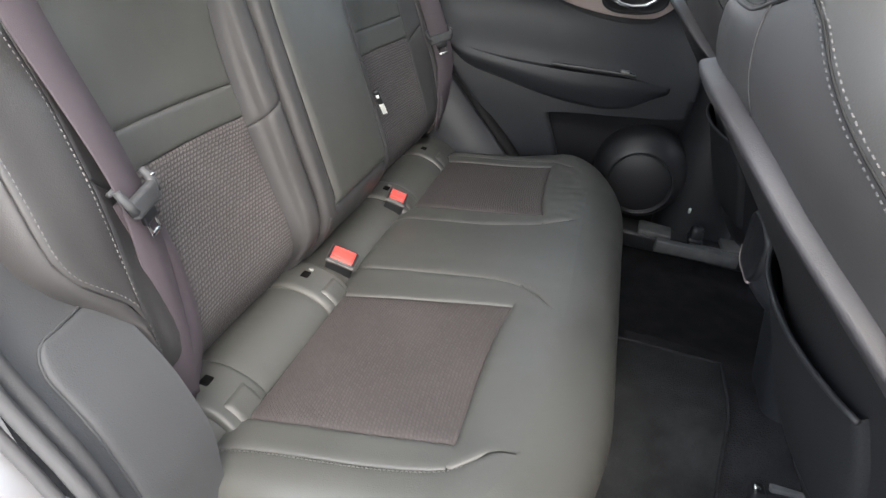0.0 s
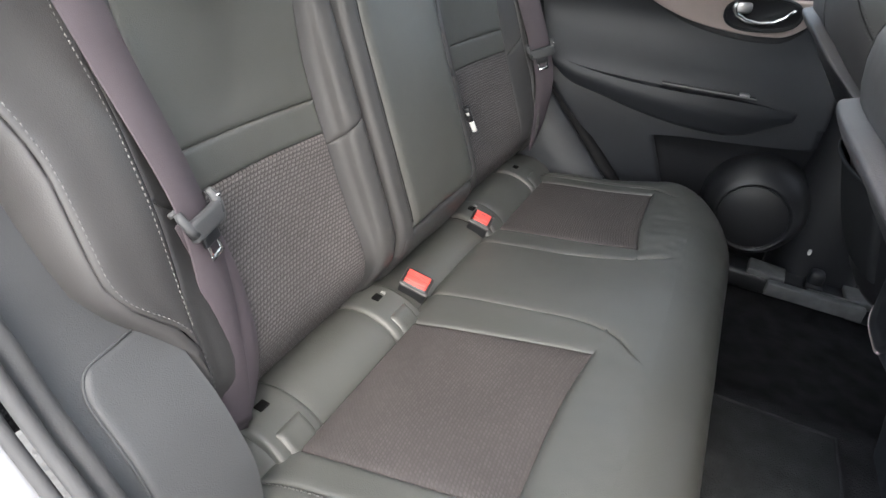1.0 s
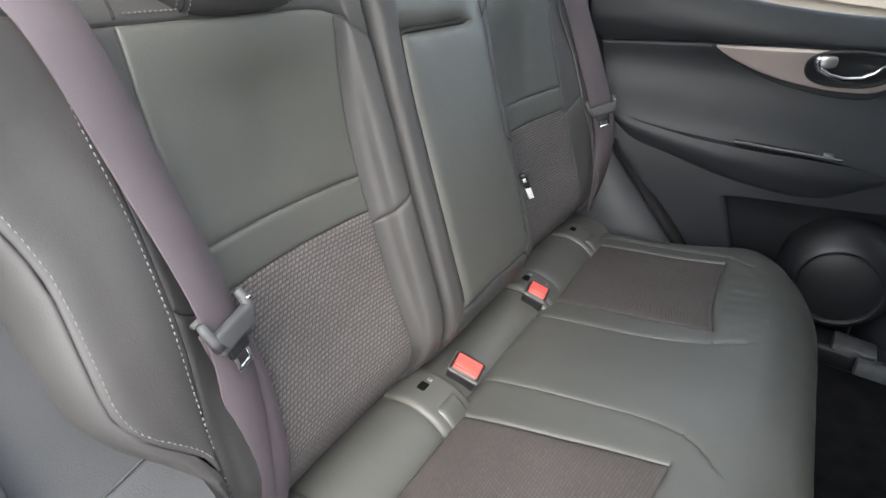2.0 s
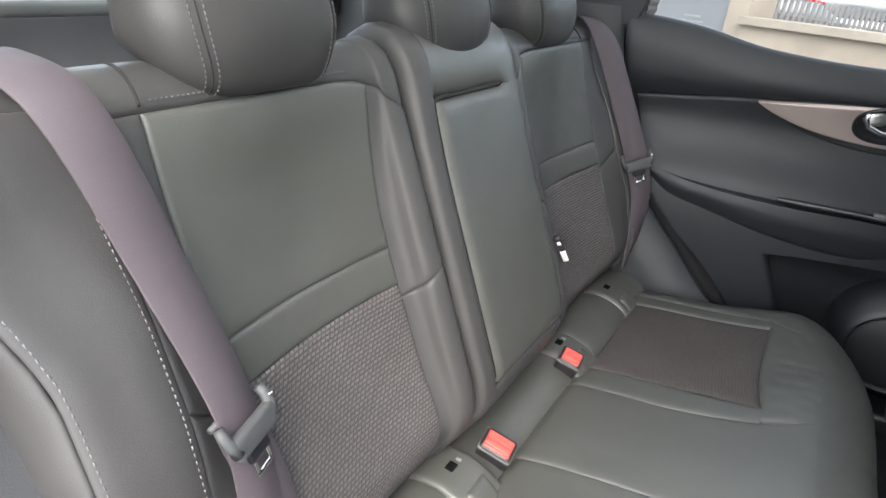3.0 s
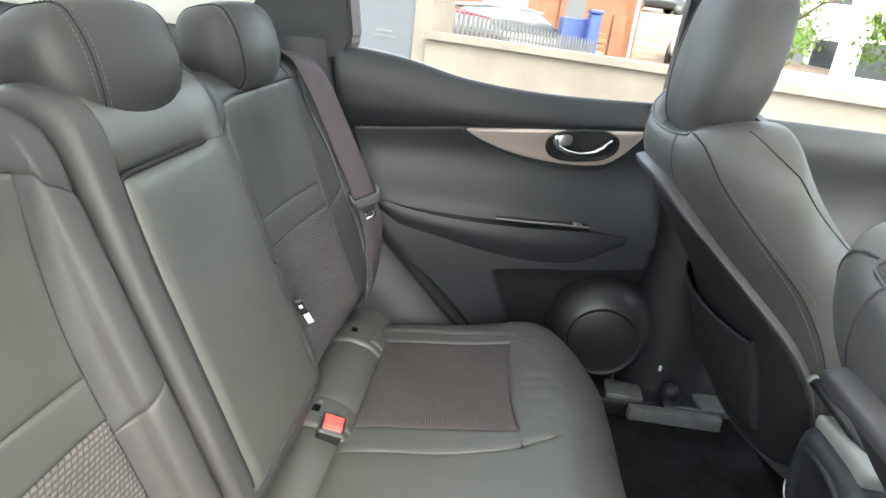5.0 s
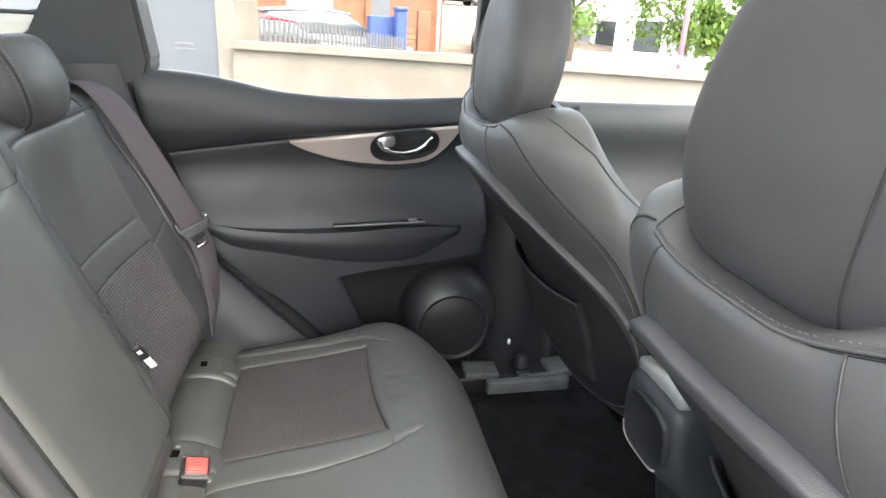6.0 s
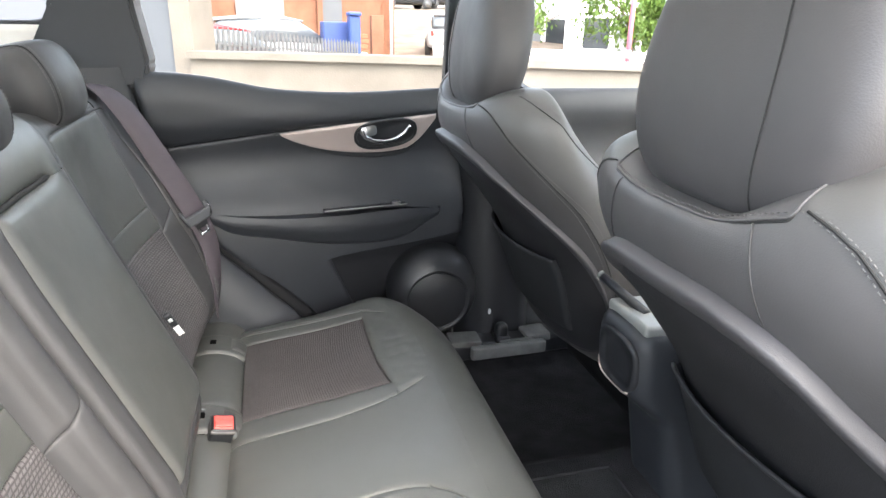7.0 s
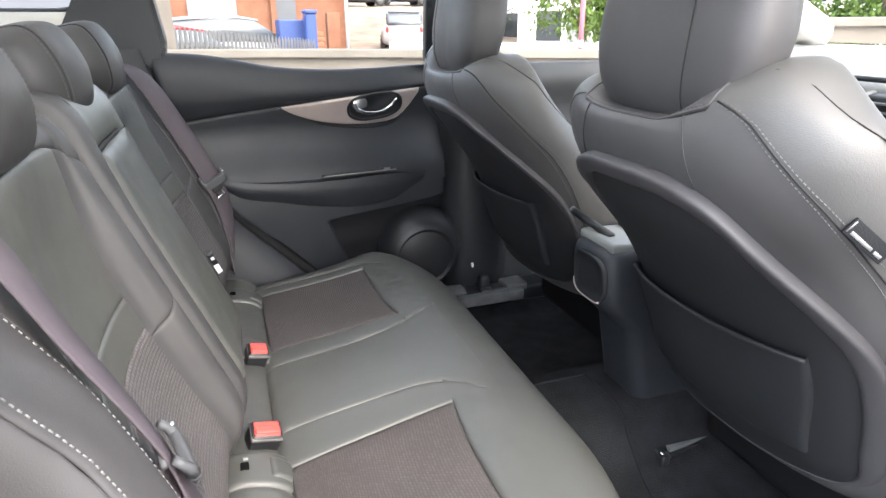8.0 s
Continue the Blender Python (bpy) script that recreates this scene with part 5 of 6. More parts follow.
    rows += [[laid(y * f, 0.58 + (z - 0.58) * f, 0.007) for y, z in inner] for f in (0.85, 0.65, 0.45, 0.25, 0.08)]
    panel = part("back_panel", rings_mesh(rows, True), PANEL_BACK, seat, "dark moulded panel on the seat's back")
    rows = [[laid(*inset(k, d * broad(k)), min(h, 0.0035 + h * broad(k))) for k in range(rim_n)] for d, h in ((0.0, -0.004), (0.0, 0.012), (0.0008, 0.0145), (0.0028, 0.0162), (0.006, 0.0164), (0.013, 0.0150), (0.019, 0.0132), (0.0222, 0.0118), (0.0238, 0.0095), (0.026, 0.003))]
    part("rim", rings_mesh(rows, False), RIM_LIT, panel, "smooth raised rim, coloured paler for the light it catches")
    pw = lambda z: 0.150 + 0.015 * ease(z, 0.43, 0.56)
    lip = lambda k: 0.600 + 0.002 * math.sin(math.pi * k)
    part("pocket", pad_mesh(rear, lambda z: -pw(z), pw, 0.432, lip, nu=18, nv=14, flip=True, ends=(1, 1, 1, 0), edge=0.010, sink=-0.006, rise=0.017, puff=0.006, wrinkle=0.002), NET, panel, "dark stretch map pocket")
    arc = [(y, 0.600 + 0.002 * math.sin(math.pi * (y + 0.165) / 0.33)) for y in np.linspace(-0.165, 0.165, 28)]
    part("pocket_hem", tube_mesh([laid(y, z, 0.016 + 0.005 * math.sin(math.pi * (y + 0.165) / 0.33)) for y, z in arc], 0.0032, 8), PANEL_BACK, panel)
    # seams of the cover
    ring_path = []
    for k in np.linspace(-1, 1, 81):
        a = min(abs(k) / 0.62, 1.0)
        y = 0.119 * math.sin(a * math.pi / 2) + 0.006 * ease(abs(k), 0.62, 0.8)
        z = 0.887 + 0.001 * a ** 3 + 0.048 * ease(abs(k), 0.50, 1.0)
        y = math.copysign(min(y, lerp_table(BACK_W, z) * 0.99), k)
        ring_path.append((rear(y, z), -normal_at(rear, y, z)))
    part("collar_piping", tube_mesh([q + nn * 0.0004 for q, nn in ring_path], lambda k: 0.0004 + 0.0012 * math.sin(math.pi * k) ** 0.5, 8), LEATHER_SMOOTH, cover, "narrow leather piping round the headrest")
    part("collar_seam", tube_mesh([q + Vector((-0.0004, 0, -0.0024)) for q, nn in ring_path], 0.0010, 6), SEAM, cover)
    part("collar_stitching", stitch_mesh([(q + Vector((0.001, 0, 0.0045)), nn) for q, nn in ring_path[20:61]], 0.0050, 0.0028, 0.0008, 0.0004), THREAD_DARK, cover, "thin grey stitching")
    for sg in (-1, 1):
        down = [rear(sg * (0.092 + 0.020 * k), 0.884 - 0.078 * k) + Vector((-0.0002, 0, 0)) for k in np.linspace(0, 1, 12)]
        part("short_seam", tube_mesh(down, 0.0009, 6), LEATHER_HEAD, cover)
        side = []
        for z in np.linspace(0.892, 0.37, 70):
            y = sg * lerp_table(offs, z)
            side.append((rear(y, z), normal_at(rear, y, z) * -1))
        part("side_seam", tube_mesh([p + nn * 0.0001 for p, nn in side], 0.0011, 6), SEAM, cover)
        bm = bmesh.new()
        for d in (-0.0048, 0.0048):
            row = []
            for z in np.linspace(0.892, 0.37, 70):
                y = sg * (lerp_table(offs, z) + d)
                row.append((rear(y, z), normal_at(rear, y, z) * -1))
            stitch_mesh(row, 0.0056, 0.0034, 0.0012, 0.0006, bm)
        part("side_stitching", bm, THREAD_DIM, cover, "thin grey stitching")
        turns = [(0.55, 165), (0.70, 150), (0.781, 124), (0.824, 107), (0.867, 90), (0.892, 77), (0.908, 64), (0.914, 48), (0.918, 30)]
        fore = [ring(math.radians(sg * lerp_table(turns, z)), z) for z in np.linspace(0.55, 0.918, 60)]
        part("front_seam", tube_mesh(fore, lambda k: 0.0003 + 0.0009 * math.sin(math.pi * k) ** 0.5, 6), SEAM, cover)
    # cushion and base, mostly hidden
    cu = round_block((0.23, 0.245, 0.085), (1.08, yc, 0.38), 3.5, 8)
    part("cushion", cu, LEATHER_SMOOTH, seat)
    part("base", box_mesh((0.34, 0.40, 0.16), (1.06, yc, 0.26), None, 0.02), MATTE_BLACK, seat, "black seat base")
    for sg in (-1, 1):
        part("rail", box_mesh((0.26, 0.038, 0.07), (1.09, yc + sg * 0.185, 0.155), None, 0.006), PLASTIC_HARD, seat, "black seat rail")
    return seat


def build_console():
    con = thing("centre_console", (0.9, -0.015, 0.2), "black centre console with a rear vent panel", "console")
    yc, hw = -0.0035, 0.0725

    def rear(z):
        """How far back the end of the console reaches at a height."""
        return 0.682 + 0.006 * (1 - ease(z, 0.45, 0.556)) + 0.070 * (1 - ease(z, 0.37, 0.455)) + 0.03 * (1 - ease(z, 0.2, 0.38))

    bm = bmesh.new()
    rings = []
    for z, inset in ((0.21, 0.0), (0.30, 0.0), (0.36, 0.0), (0.38, 0.0), (0.40, 0.0), (0.42, 0.0), (0.44, 0.0), (0.455, 0.0), (0.49, 0.0), (0.53, 0.0), (0.545, 0.002), (0.555, 0.006), (0.562, 0.013), (0.565, 0.024)):
        w, x0, r = hw - inset, rear(z) + inset, 0.034
        plan = [(1.35, -w), (1.0, -w)]
        plan += [(x0 + r - r * math.sin(a), -w + r - r * math.cos(a)) for a in np.linspace(0, math.pi / 2, 7)]
        plan += [(x0 + r - r * math.cos(a), w - r + r * math.sin(a)) for a in np.linspace(0, math.pi / 2, 7)]
        plan += [(1.0, w), (1.35, w)]
        rings.append([bm.verts.new((x, yc + y, z)) for x, y in plan])
    for a, b in zip(rings, rings[1:]):
        for i in range(len(a) - 1):
            bm.faces.new((a[i], b[i], b[i + 1], a[i + 1]))
    bm.faces.new(rings[-1][::-1])
    part("body", bm, PLASTIC, con)
    bm = box_mesh((0.100, 0.134, 0.020), (0.748, yc, 0.564), Euler((0, radians(3), 0)).to_matrix(), 0.0085, 4)
    for v in bm.verts:  # narrower towards the rear
        v.co.y = yc + (v.co.y - yc) * (0.90 + 0.10 * ease(v.co.x, 0.70, 0.76))
    part("top_cap", bm, PLASTIC_PALE, con, "pale satin top edge")

    def on_end(a, k, out):
        y = 0.054 * k * math.copysign(abs(math.cos(a)) ** 0.55, math.cos(a))
        z = 0.497 + 0.050 * k * math.copysign(abs(math.sin(a)) ** 0.55, math.sin(a))
        curve = max(0.0, abs(y - 0.008) - (hw - 0.034))
        return (rear(z) - out + 0.034 - math.sqrt(max(0.0, 0.034 ** 2 - curve ** 2)), yc - 0.008 + y, z)

    bm = bmesh.new()
    turns = [2 * math.pi * i / 40 for i in range(40)]
    loops = [[bm.verts.new(on_end(a, k, out)) for a in turns] for k, out in ((1.0, -0.001), (0.99, 0.003), (0.95, 0.005), (0.86, 0.004), (0.82, 0.001), (0.5, 0.001))]
    for a, b in zip(loops, loops[1:]):
        for i in range(40):
            bm.faces.new((a[i], a[(i + 1) % 40], b[(i + 1) % 40], b[i]))
    bm.faces.new(loops[-1])
    bmesh.ops.recalc_face_normals(bm, faces=bm.faces[:])
    part("vent_panel", bm, PLASTIC_HARD, con, "black vent panel")
    part("vent_frame", tube_mesh([on_end(a, 1.0, 0.003) for a in np.linspace(radians(-15), radians(-125), 24)], 0.0026, 8), SILVER, con, "bright lower frame")
    part("lid", box_mesh((0.36, 0.14, 0.04), (0.97, yc, 0.572), None, 0.018, 3), LEATHER_SOFT, con, "padded console lid")
    return con


def build_dash_vents():
    """The air vents in the middle of the dashboard, of which an edge shows past the front seat."""
    vents = thing("air_vent", (1.29, -0.13, 0.76), "black air vents with a grey frame in the dashboard", "air vent")
    m = Euler((0, radians(-8), 0)).to_matrix()
    o = Vector((1.283, -0.135, 0.80))
    part("housing", box_mesh((0.03, 0.128, 0.080), o, m, 0.006), PLASTIC_HARD, vents)
    for y in (-0.066, 0.0, 0.066):
        part("frame", box_mesh((0.036, 0.010, 0.088), o + Vector((-0.004, y, 0)), m, 0.003), PLASTIC_PALE, vents, "grey frame")
    for side in (-0.033, 0.033):
        for k in range(4):
            part("slat", box_mesh((0.012, 0.052, 0.004), o + m @ Vector((-0.017, side, -0.027 + 0.018 * k)), m, 0.001), PLASTIC_PALE, vents)


def build_belt_stalk(at, label):
    stalk = thing("front_buckle", at, label, "buckle")
    o = Vector(at)
    d = Vector((-0.016, 0.06, 0.016)).normalized()
    part("stem", tube_mesh([o - d * 0.05, o, o + d * 0.062], 0.0085, 10), PLASTIC_HARD, stalk, "black stem")
    part("tip", tube_mesh([o + d * 0.060, o + d * 0.068], 0.0085, 10), PLASTIC_PALE, stalk)
    return stalk


def floor_things():
    def lay(x, y):
        z = lerp_table([(-0.70, 0.098), (-0.30, 0.10), (-0.22, 0.116), (-0.15, 0.176), (-0.11, 0.222), (0.0, 0.229), (0.05, 0.228)], y)
        return Vector((x, y, z + 0.006))
    bm = pad_mesh(lay, 0.42, 0.725, -0.66, 0.028, nu=16, nv=40, edge=0.006, sink=0.006, wrinkle=0.004)
    m = thing("floor_mat", (0.57, -0.35, 0.1), "worn dark grey carpet mat with dust in the footwell", "mat")
    part("carpet", bm, MAT_CLOTH, m)
    edge = [lay(0.42, y) for y in np.linspace(-0.66, 0.028, 30)] + [lay(x, 0.028) for x in np.linspace(0.43, 0.725, 12)] + [lay(0.725, y) for y in np.linspace(0.02, -0.66, 30)]
    part("binding", tube_mesh(edge, 0.0035, 6), CARPET, m)
    # grey rail covers at the foot of the far front seat
    bar = thing("rail_cover", (0.75, 0.60, 0.1), "pale grey plastic seat rail end with black latch", "rail")
    part("step", box_mesh((0.216, 0.024, 0.034), (0.742, 0.602, 0.174), Euler((0, 0, radians(1))).to_matrix(), 0.004), RAIL_GREY, bar)
    part("end_plate", box_mesh((0.088, 0.066, 0.018), (0.632, 0.668, 0.182), Euler((0, radians(2), radians(-3))).to_matrix(), 0.004), RAIL_GREY, bar)
    part("end_plate", box_mesh((0.070, 0.070, 0.022), (0.844, 0.664, 0.182), Euler((0, radians(-2), radians(2))).to_matrix(), 0.004), RAIL_GREY, bar)
    part("bed", box_mesh((0.16, 0.09, 0.03), (0.742, 0.655, 0.160), None, 0.004), MATTE_BLACK, bar, "black sunken bed")
    part("cross_strip", box_mesh((0.10, 0.012, 0.008), (0.775, 0.628, 0.184), None, 0.002), RAIL_GREY, bar)
    part("latch", box_mesh((0.040, 0.050, 0.020), (0.738, 0.655, 0.186), None, 0.005), PLASTIC_HARD, bar, "black latch")
    part("knob", round_block((0.018, 0.018, 0.024), (0.738, 0.655, 0.206), 3, 5), PLASTIC_HARD, bar, "black knob")
    part("screw", round_block((0.004, 0.004, 0.008), (0.703, 0.664, 0.264), 3, 3), WHITE, bar, "small bright screw")
    # runner end on the floor of the open side
    run = thing("seat_runner", (0.80, -0.17, 0.1), "worn metal seat runner end on the floor", "rail")
    part("channel", box_mesh((0.150, 0.040, 0.026), (0.850, -0.156, 0.140), Euler((0, 0, radians(6))).to_matrix(), 0.004), PLASTIC_HARD, run)
    part("bolt_plate", box_mesh((0.115, 0.030, 0.010), (0.862, -0.154, 0.155), Euler((0, 0, radians(6))).to_matrix(), 0.003), RAIL_GREY, run, "scuffed grey plate")
    part("end_cap", box_mesh((0.022, 0.048, 0.036), (0.784, -0.166, 0.140), Euler((0, radians(10), radians(6))).to_matrix(), 0.005), PLASTIC_HARD, run, "black end cap")
    for x, y in ((0.784, -0.150), (0.782, -0.180), (0.925, -0.146)):
        part("bolt", round_block((0.006, 0.006, 0.005), (x, y, 0.160), 3, 3), CHROME, run, "bright bolt head")


shell()
near_quarter()
open_rear_door()
build_rear_door()
build_front_seat(-0.366, "grey leather front seat with dark back panel by the open doorway")
build_front_seat(0.366, "grey leather front seat with dark back panel by the closed door")
build_headrest((0.562, -0.368, 0.985), 8, "grey leather front headrest seen from behind", "front headrests", (0.056, 0.141, 0.120), False)
build_headrest((0.562, 0.358, 0.985), 8, "grey leather front headrest seen from behind", "front headrests", (0.056, 0.137, 0.120), False)
tag = thing("fabric_tag", (0.59, -0.604, 0.78), "small black side tag with a pale woven mark", "tag")
way = Vector((0.037, -0.011, -0.030)).normalized()
out = Vector((-0.55, -0.83, 0.05))
out = (out - way * out.dot(way)).normalized()
turn = Matrix((way, out, way.cross(out))).transposed()
part("tag_body", box_mesh((0.056, 0.003, 0.019), (0.6, -0.614, 0.779), turn, 0.0008), NET, tag)
for off, size in ((-0.006, 0.030), (0.018, 0.010)):
    part("tag_mark", box_mesh((size, 0.001, 0.004), Vector((0.6, -0.614, 0.779)) + turn @ Vector((off, 0.0019, -0.004 * math.copysign(1, turn[2][2]))), turn), TAG_WHITE, tag, "pale bar of unreadable writing")
part("tag_end", box_mesh((0.0012, 0.001, 0.013), Vector((0.6, -0.614, 0.779)) + turn @ Vector((-0.026, 0.0019, 0)), turn), TAG_WHITE, tag)
build_console()
build_dash_vents()
build_belt_stalk((0.718, 0.034, 0.586), "black front belt buckle stalk beside the console")
floor_things()

# ---- outside ----
GROUND = -0.36


def outside():
    bm = bmesh.new()
    bmesh.ops.create_grid(bm, x_segments=40, y_segments=40, size=200)
    bmesh.ops.translate(bm, vec=(0, 0, GROUND), verts=bm.verts)
    solid("ground", bm, ASPHALT, "worn grey asphalt ground", "ground", "structure")
    # low rendered wall, running slightly towards the car's front
    a, b = Vector((-0.62, 6.35)), Vector((9.0, 2.55))
    d = (b - a).normalized()
    n = Vector((-d.y, d.x))

    def strip(lo, hi, t0, t1, back):
        p, q = a + d * t0 - n * back[0], a + d * t1 - n * back[0]
        r, s = a + d * t1 - n * back[1], a + d * t0 - n * back[1]
        return prism([tuple(p), tuple(q), tuple(r), tuple(s)], "z", lo, hi)

    wall = thing("garden_wall", (a.x, a.y, GROUND), "low cream rendered wall with a pale coping", "wall", "", "structure")
    part("wall_face", strip(GROUND, 0.665, 0, 10.3, (0.0, -0.22)), CREAM, wall, "", False)
    part("coping", strip(0.665, 0.735, 0.0, 10.3, (0.06, -0.28)), CAP, wall, "pale stone coping", False)
    pier = thing("gate_pier", (a.x - 0.3, a.y + 0.1, GROUND), "tall cream rendered gate pier", "pier", "", "structure")
    part("pier_shaft", strip(GROUND, 2.6, -0.22, 0.0, (-0.10, -0.60)), CREAM, pier, "", False)
    gate = thing("metal_gate", (a.x - 2, a.y, GROUND), "plain grey sheet metal gate", "gate", "", "structure")
    part("sheet", strip(GROUND + 0.05, 2.4, -4.5, -0.2, (-0.14, -0.20)), GATE, gate, "", False)
    part("notice", strip(0.665, 0.685, -0.72, -0.52, (-0.132, -0.139)), SLATE, gate, "faded bar of unreadable writing", False)
    part("notice", strip(0.615, 0.63, -0.74, -0.48, (-0.132, -0.139)), SLATE, gate, "faded bar of unreadable writing", False)
    # yard behind the wall
    bm = prism([(-30, 8.0), (60, 8.0), (60, 60), (-30, 60)], "z", GROUND - 0.1, GROUND + 0.02)
    solid("yard", bm, YARD, "pale dusty yard behind the wall", "ground", "structure")
    bm = bmesh.new()
    rows = [[bm.verts.new((x, y, GROUND + 0.03 + 2.9 * ease(y, 16, 52) + 0.12 * noise.noise(Vector((x, y, 0)) * 0.4) * ease(y, 17, 22))) for x in np.linspace(3.0, 22.0, 24)] for y in np.linspace(16.5, 56, 40)]
    for p, q in zip(rows, rows[1:]):
        for i in range(23):
            bm.faces.new((p[i], p[i + 1], q[i + 1], q[i]))
    solid("yard_slope", bm, YARD, "pale sandy track rising between the buildings", "ground", "structure", True)
    hall = thing("brick_building", (2.0, 24, GROUND), "orange brick workshop with grey roller shutter", "building")
    part("wall", box_mesh((9.0, 8, 5.5), (-0.9, 24, GROUND + 2.75)), BRICK, hall, "", False)
    part("roof", box_mesh((9.4, 8.4, 0.2), (-0.9, 24, GROUND + 5.6), None, 0.03), SLATE, hall, "", False)
    part("shutter", box_mesh((1.36, 0.12, 2.4), (0.02, 19.97, GROUND + 2.6)), SHUTTER, hall, "grey roller shutter", False)
    part("steel_door", box_mesh((0.62, 0.12, 3.0), (2.1, 19.97, GROUND + 1.6)), GATE, hall, "blue-grey steel door", False)
    part("door_post", box_mesh((0.16, 0.2, 3.2), (1.75, 19.95, GROUND + 1.6)), BRICK, hall, "", False)
    wing = thing("brick_building", (8, 32, GROUND), "orange brick building further back", "building")
    part("wall", box_mesh((3.1, 12, 5.0), (2.85, 28, GROUND + 2.5)), BRICK, wing, "", False)
    part("roof", box_mesh((3.5, 12.4, 0.2), (2.85, 28, GROUND + 5.1), None, 0.03), SLATE, wing, "", False)
    fence = thing("palisade_fence", (0.5, 9.5, GROUND), "grey steel palisade fence in front of the cars", "fence")
    c0, c1 = Vector((-1.1, 9.0, 0.0)), Vector((2.0, 13.4, -0.33))
    for z in (0.35, 1.12):
        part("rail", tube_mesh([c0 + Vector((0, 0.04, GROUND + z)), c1 + Vector((0, 0.04, GROUND + z))], 0.022, 6), GALV, fence, "", False)
    pale = prism([(-0.026, 0.0), (0.026, 0.0), (0.026, 1.29), (0.0, 1.36), (-0.026, 1.29)], "y", -0.008, 0.008)
    pm = bpy.data.meshes.new("pale")
    pale.to_mesh(pm)
    pale.free()
    pm.materials.append(GALV)
    for i in range(46):
        ob = new("pale", pm)
        ob.parent = fence
        ob.location = c0.lerp(c1, i / 45) - Vector((0.5, 9.5, -0.02))
        ob.rotation_euler = (0, 0, radians(40))
    for x, y, mat, turn, size, lab in ((-0.62, 11.9, CAR_RED, 20, 0.88, "parked red hatchback behind the fence"), (0.45, 15.4, CAR_WHITE, 14, 1.02, "parked white hatchback behind the fence"),
                                 (6.9, 24.0, CAR_WHITE, 75, 1.0, "white car parked in the yard"), (9.0, 43, CAR_DARK, 10, 1.0, "dark car parked far off up the track"), (12.2, 44, CAR_DARK, 4, 1.0, "dark car parked far off up the track")):
        parked_car((x, y, GROUND + 0.02 + 2.9 * ease(y, 16, 52)), mat, turn, lab, size)
    wb = thing("wheelie_bin", (1.98, 13.9, GROUND), "tall blue plastic bin with its lid shut", "bin")
    part("bin_body", box_mesh((0.24, 0.5, 1.55), (2.0, 13.9, GROUND + 0.80), None, 0.05), BLUE, wb, "", False)
    part("bin_lid", box_mesh((0.28, 0.55, 0.08), (2.0, 13.88, GROUND + 1.60), None, 0.03), BLUE, wb, "", False)
    wb2 = thing("blue_container", (1.7, 14.8, GROUND), "large blue steel container in the yard", "container")
    part("container_body", box_mesh((0.60, 1.0, 1.42), (1.66, 14.6, GROUND + 0.73), None, 0.03), BLUE, wb2, "", False)
    bx = thing("brick_pillar", (2.6, 15, GROUND), "orange brick pillar in the yard", "pillar")
    part("pillar_body", box_mesh((0.29, 0.3, 1.6), (2.68, 15.0, GROUND + 0.8), None, 0.02), BRICK, bx, "", False)
    pole = thing("white_pole", (3.25, 16.2, GROUND), "thin white downpipe post in the yard", "post")
    part("shaft", tube_mesh([(3.25, 16.2, GROUND), (3.25, 16.2, 2.6)], 0.045, 8), CAR_WHITE, pole)
    bx = thing("timber_stack", (2.15, 16.5, GROUND), "stack of brown timber boards", "timber")
    for k in range(5):
        part("board", box_mesh((0.7, 0.4, 0.10), (2.3 + 0.03 * (k % 2), 16.5, GROUND + 0.6 + 0.13 * k), None, 0.01), BROWN, bx, "", False)
    part("skid", box_mesh((0.6, 0.3, 0.55), (2.3, 16.5, GROUND + 0.28)), BROWN, bx, "", False)
    # white houses over the road, with hedge, trees and a post
    for k, (x, y, turn) in enumerate(((14.2, 31.0, -25), (15.5, 24.0, -30), (21, 19.5, -40), (26, 13.5, -50), (30, 6.0, -62))):
        white_house((x, y, GROUND), turn, "white rendered house with dark windows across the road")
    post = thing("street_post", (6.65, 10.3, GROUND), "thin faded red street post", "post")
    part("shaft", tube_mesh([(6.65, 10.3, GROUND), (6.65, 10.3, 2.4)], 0.045, 10), PINK, post)
    part("collar", tube_mesh([(6.65, 10.3, 0.55), (6.65, 10.3, 0.7)], 0.056, 10), CAR_WHITE, post, "pale band")
    boundary = prism([(4.6, 17.2), (15.0, 11.8), (15.2, 12.1), (4.8, 17.5)], "z", GROUND, 0.52)
    solid("far_wall", boundary, HOUSE, "low white wall along the road", "wall", "structure")
    tree((6.6, 15.6, GROUND), 3.4, 1.5, 1200, "small green tree beside the road")
    tree((9.4, 15.0, GROUND), 3.2, 1.3, 1200, "small green tree beside the road")
    tree((8.3, 11.3, GROUND), 2.6, 0.55, 2200, "tall yellow-green hedge bush beside the road", 0.06)
    tree((13.5, 9.6, GROUND), 3.6, 1.6, 4500, "bushy green tree ahead of the car", 0.02)
    tree((15.2, 6.4, GROUND), 3.6, 2.0, 4500, "bushy green tree ahead of the car", 0.02)
    tree((17.0, 1.0, GROUND), 3.4, 2.2, 2500, "bushy green tree ahead of the car")


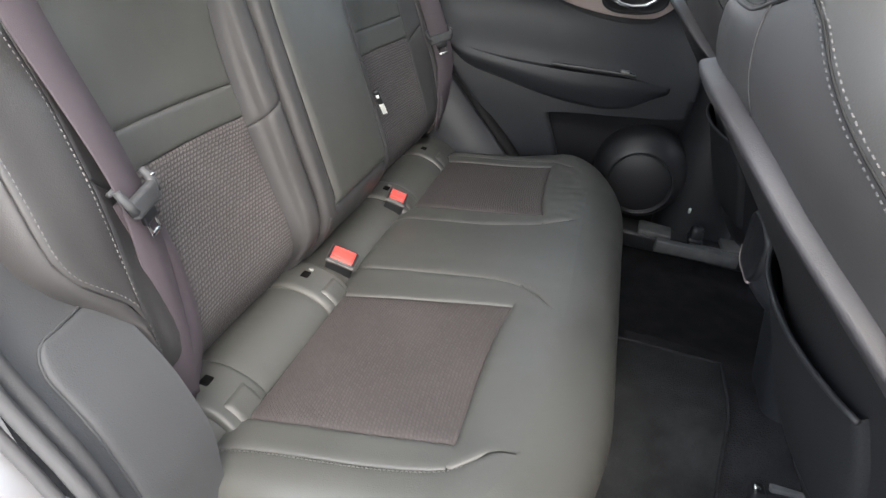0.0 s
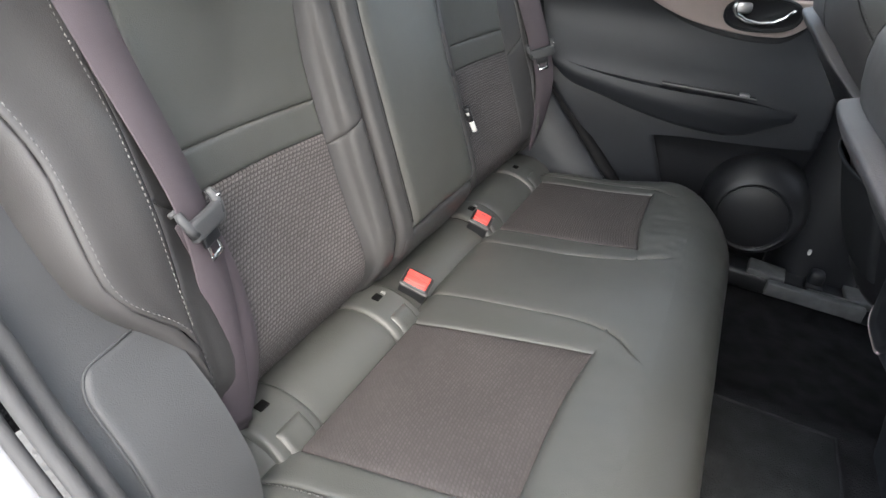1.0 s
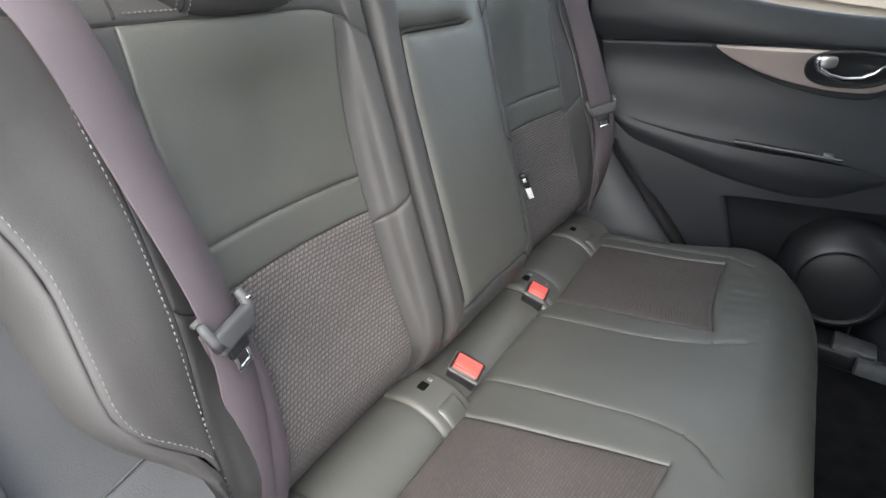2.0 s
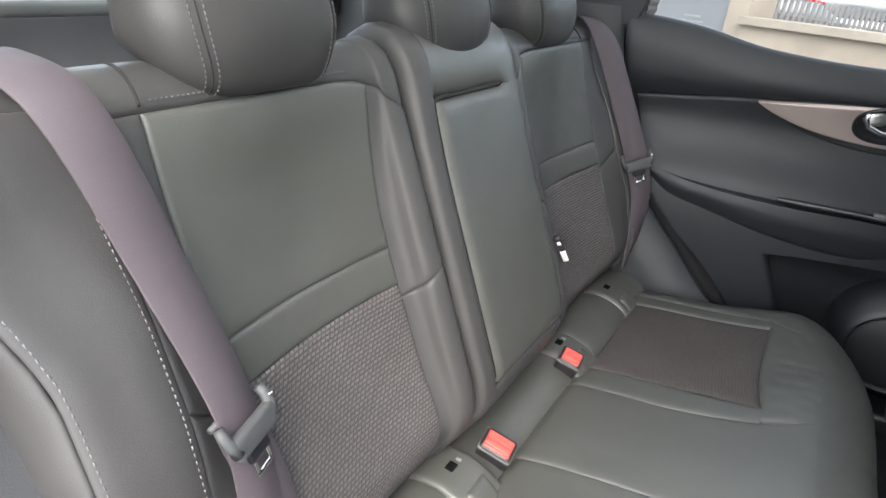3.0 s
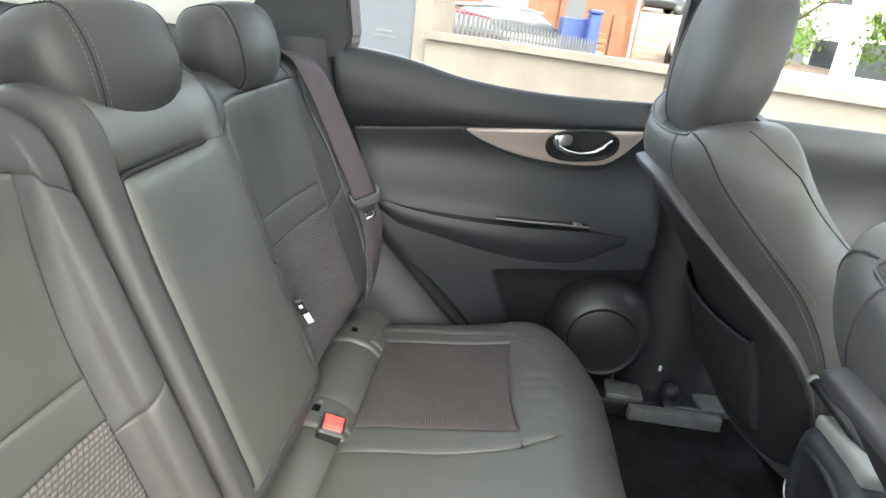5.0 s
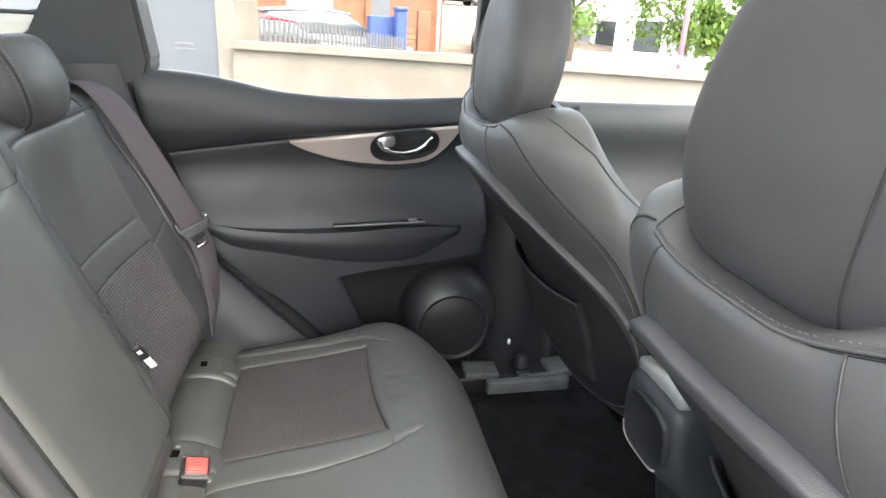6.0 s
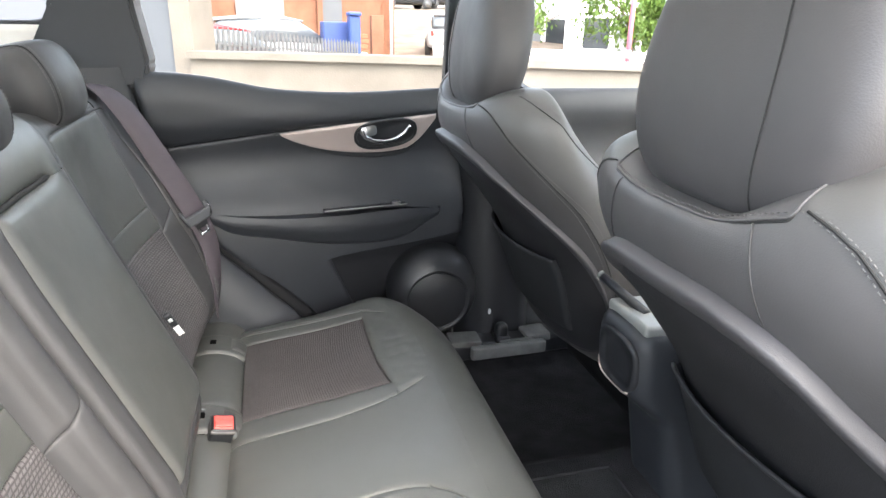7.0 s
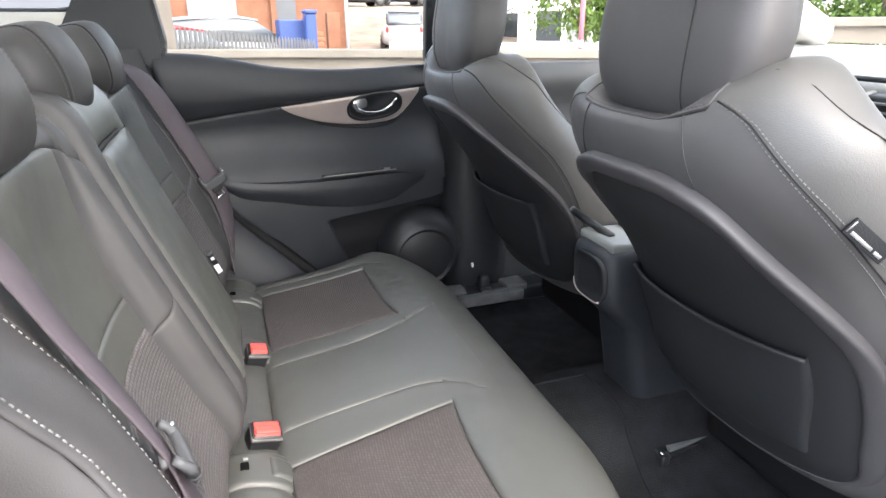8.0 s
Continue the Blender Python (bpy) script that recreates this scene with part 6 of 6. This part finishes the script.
def parked_car(at, mat, turn, label, size=1.0):
    """A small car: lofted body, cabin glass, wheels and lamps."""
    car = thing("parked_car", at, label, "car", "parked cars")
    m = Matrix.Translation(at) @ Euler((0, 0, radians(turn))).to_matrix().to_4x4() @ Matrix.Scale(size, 4)

    def loft(rows, name, mt, lab=""):
        bm = bmesh.new()
        rings = []
        for x, w, lo, hi in rows:
            ring = []
            for k in range(16):
                a = 2 * math.pi * k / 16
                c, s = math.cos(a), math.sin(a)
                ring.append(bm.verts.new(m @ Vector((x, w * math.copysign(abs(c) ** 0.45, c), (lo + hi) / 2 + (hi - lo) / 2 * math.copysign(abs(s) ** 0.45, s)))))
            rings.append(ring)
        for a, b in zip(rings, rings[1:]):
            for k in range(16):
                bm.faces.new((a[k], a[(k + 1) % 16], b[(k + 1) % 16], b[k]))
        bm.faces.new(rings[0][::-1])
        bm.faces.new(rings[-1])
        return part(name, bm, mt, car, lab)

    loft([(-2.0, 0.70, 0.35, 0.75), (-1.9, 0.80, 0.25, 0.92), (-1.2, 0.85, 0.22, 0.98), (0.0, 0.86, 0.22, 0.96), (0.9, 0.85, 0.22, 0.92), (1.6, 0.82, 0.24, 0.80), (1.95, 0.70, 0.3, 0.66)], "body", mat)
    loft([(-1.85, 0.60, 0.90, 1.05), (-1.4, 0.66, 0.90, 1.40), (-0.4, 0.68, 0.90, 1.48), (0.3, 0.66, 0.9, 1.42), (0.95, 0.62, 0.88, 0.98)], "cabin", CAR_GLASS_SKY, "glass cabin, its pale grey standing for reflected sky")
    loft([(-1.5, 0.58, 1.36, 1.43), (-0.9, 0.60, 1.40, 1.49), (-0.1, 0.60, 1.40, 1.50), (0.4, 0.55, 1.36, 1.41)], "roof", mat)
    for x in (-1.25, 1.25):
        for y in (-0.78, 0.78):
            wh = part("wheel", tube_mesh([m @ Vector((x, y - 0.09, 0.31)), m @ Vector((x, y + 0.09, 0.31))], 0.31, 18), RUBBER, car, "black tyre")
            part("hubcap", tube_mesh([m @ Vector((x, y + math.copysign(0.085, y), 0.31)), m @ Vector((x, y + math.copysign(0.1, y), 0.31))], 0.19, 14), GALV, wh)
    for y in (-0.6, 0.6):
        part("headlight", round_block((0.08, 0.14, 0.07), m @ Vector((1.83, y, 0.66)), 3, 4), WHITE, car)
        part("tail_lamp", round_block((0.05, 0.12, 0.10), m @ Vector((-1.95, y, 0.78)), 3, 4), RED, car)


def white_house(at, turn, label):
    house = thing("house", at, label, "house", "white houses")
    m = Matrix.Translation(at) @ Euler((0, 0, radians(turn))).to_matrix().to_4x4()

    def blk(size, c, mt, name, parent=house, lab=""):
        bm = box_mesh(size, c)
        bm.transform(m)
        return part(name, bm, mt, parent, lab, False)

    blk((6.4, 6, 5.2), (0, 0, 2.6), HOUSE, "wall")
    bm = prism([(-3.5, 5.2), (3.5, 5.2), (3.5, 5.35), (0, 7.4), (-3.5, 5.35)], "y", -3.3, 3.3)
    bm.transform(m)
    part("roof", bm, SLATE, house, "slate roof", False)
    for x in (-2.0, 0.3, 2.2):
        for z in (1.3, 3.8):
            w = blk((0.95, 0.10, 1.1), (x, -3.0, z), WINDOW_DARK, "window")
            blk((1.1, 0.2, 0.08), (x, -3.03, z - 0.6), HOUSE, "sill", w)
    blk((0.9, 0.12, 2.0), (-0.85, -3.0, 1.0), SHUTTER, "door")


def tree(at, height, spread, count, label, low=0.42):
    t = thing("tree", at, label, "tree", "roadside trees")
    o = Vector(at)
    rng = random.Random(int(at[0] * 100))
    bm = tube_mesh([o, o + Vector((0.05, 0.03, height * 0.3)), o + Vector((-0.03, 0.05, height * 0.62))], lambda k: 0.13 * (1 - 0.6 * k), 8)
    for k in range(6):
        a = k * 1.05 + rng.random()
        s = o + Vector((0, 0, height * (0.3 + 0.05 * k)))
        tube_mesh([s, s + Vector((math.cos(a) * spread * 0.35, math.sin(a) * spread * 0.35, height * 0.15)), s + Vector((math.cos(a) * spread * 0.7, math.sin(a) * spread * 0.7, height * 0.22))], lambda q: 0.05 * (1 - 0.75 * q), 6, 1.0, bm)
    part("trunk", bm, BARK, t)
    bm = bmesh.new()
    clumps = [(o + Vector((rng.uniform(-1, 1) * spread * 0.8, rng.uniform(-1, 1) * spread * 0.8, height * rng.uniform(low, 1.0))), rng.uniform(0.3, 0.6) * spread) for _ in range(16)]
    for _ in range(count * 2):
        c, r = clumps[rng.randrange(16)]
        p = c + Vector((rng.gauss(0, 0.45), rng.gauss(0, 0.45), rng.gauss(0, 0.35))) * r
        q = Euler((rng.uniform(0, 6.28), rng.uniform(0, 6.28), rng.uniform(0, 6.28))).to_matrix()
        s = rng.uniform(0.045, 0.10)
        vs = [bm.verts.new(p + q @ Vector(v) * s) for v in ((-1, 0, 0), (-0.2, 0.5, 0.1), (1, 0, 0.2), (-0.2, -0.5, 0.1))]
        bm.faces.new(vs)
    part("crown", bm, LEAF, t, "", False)


outside()
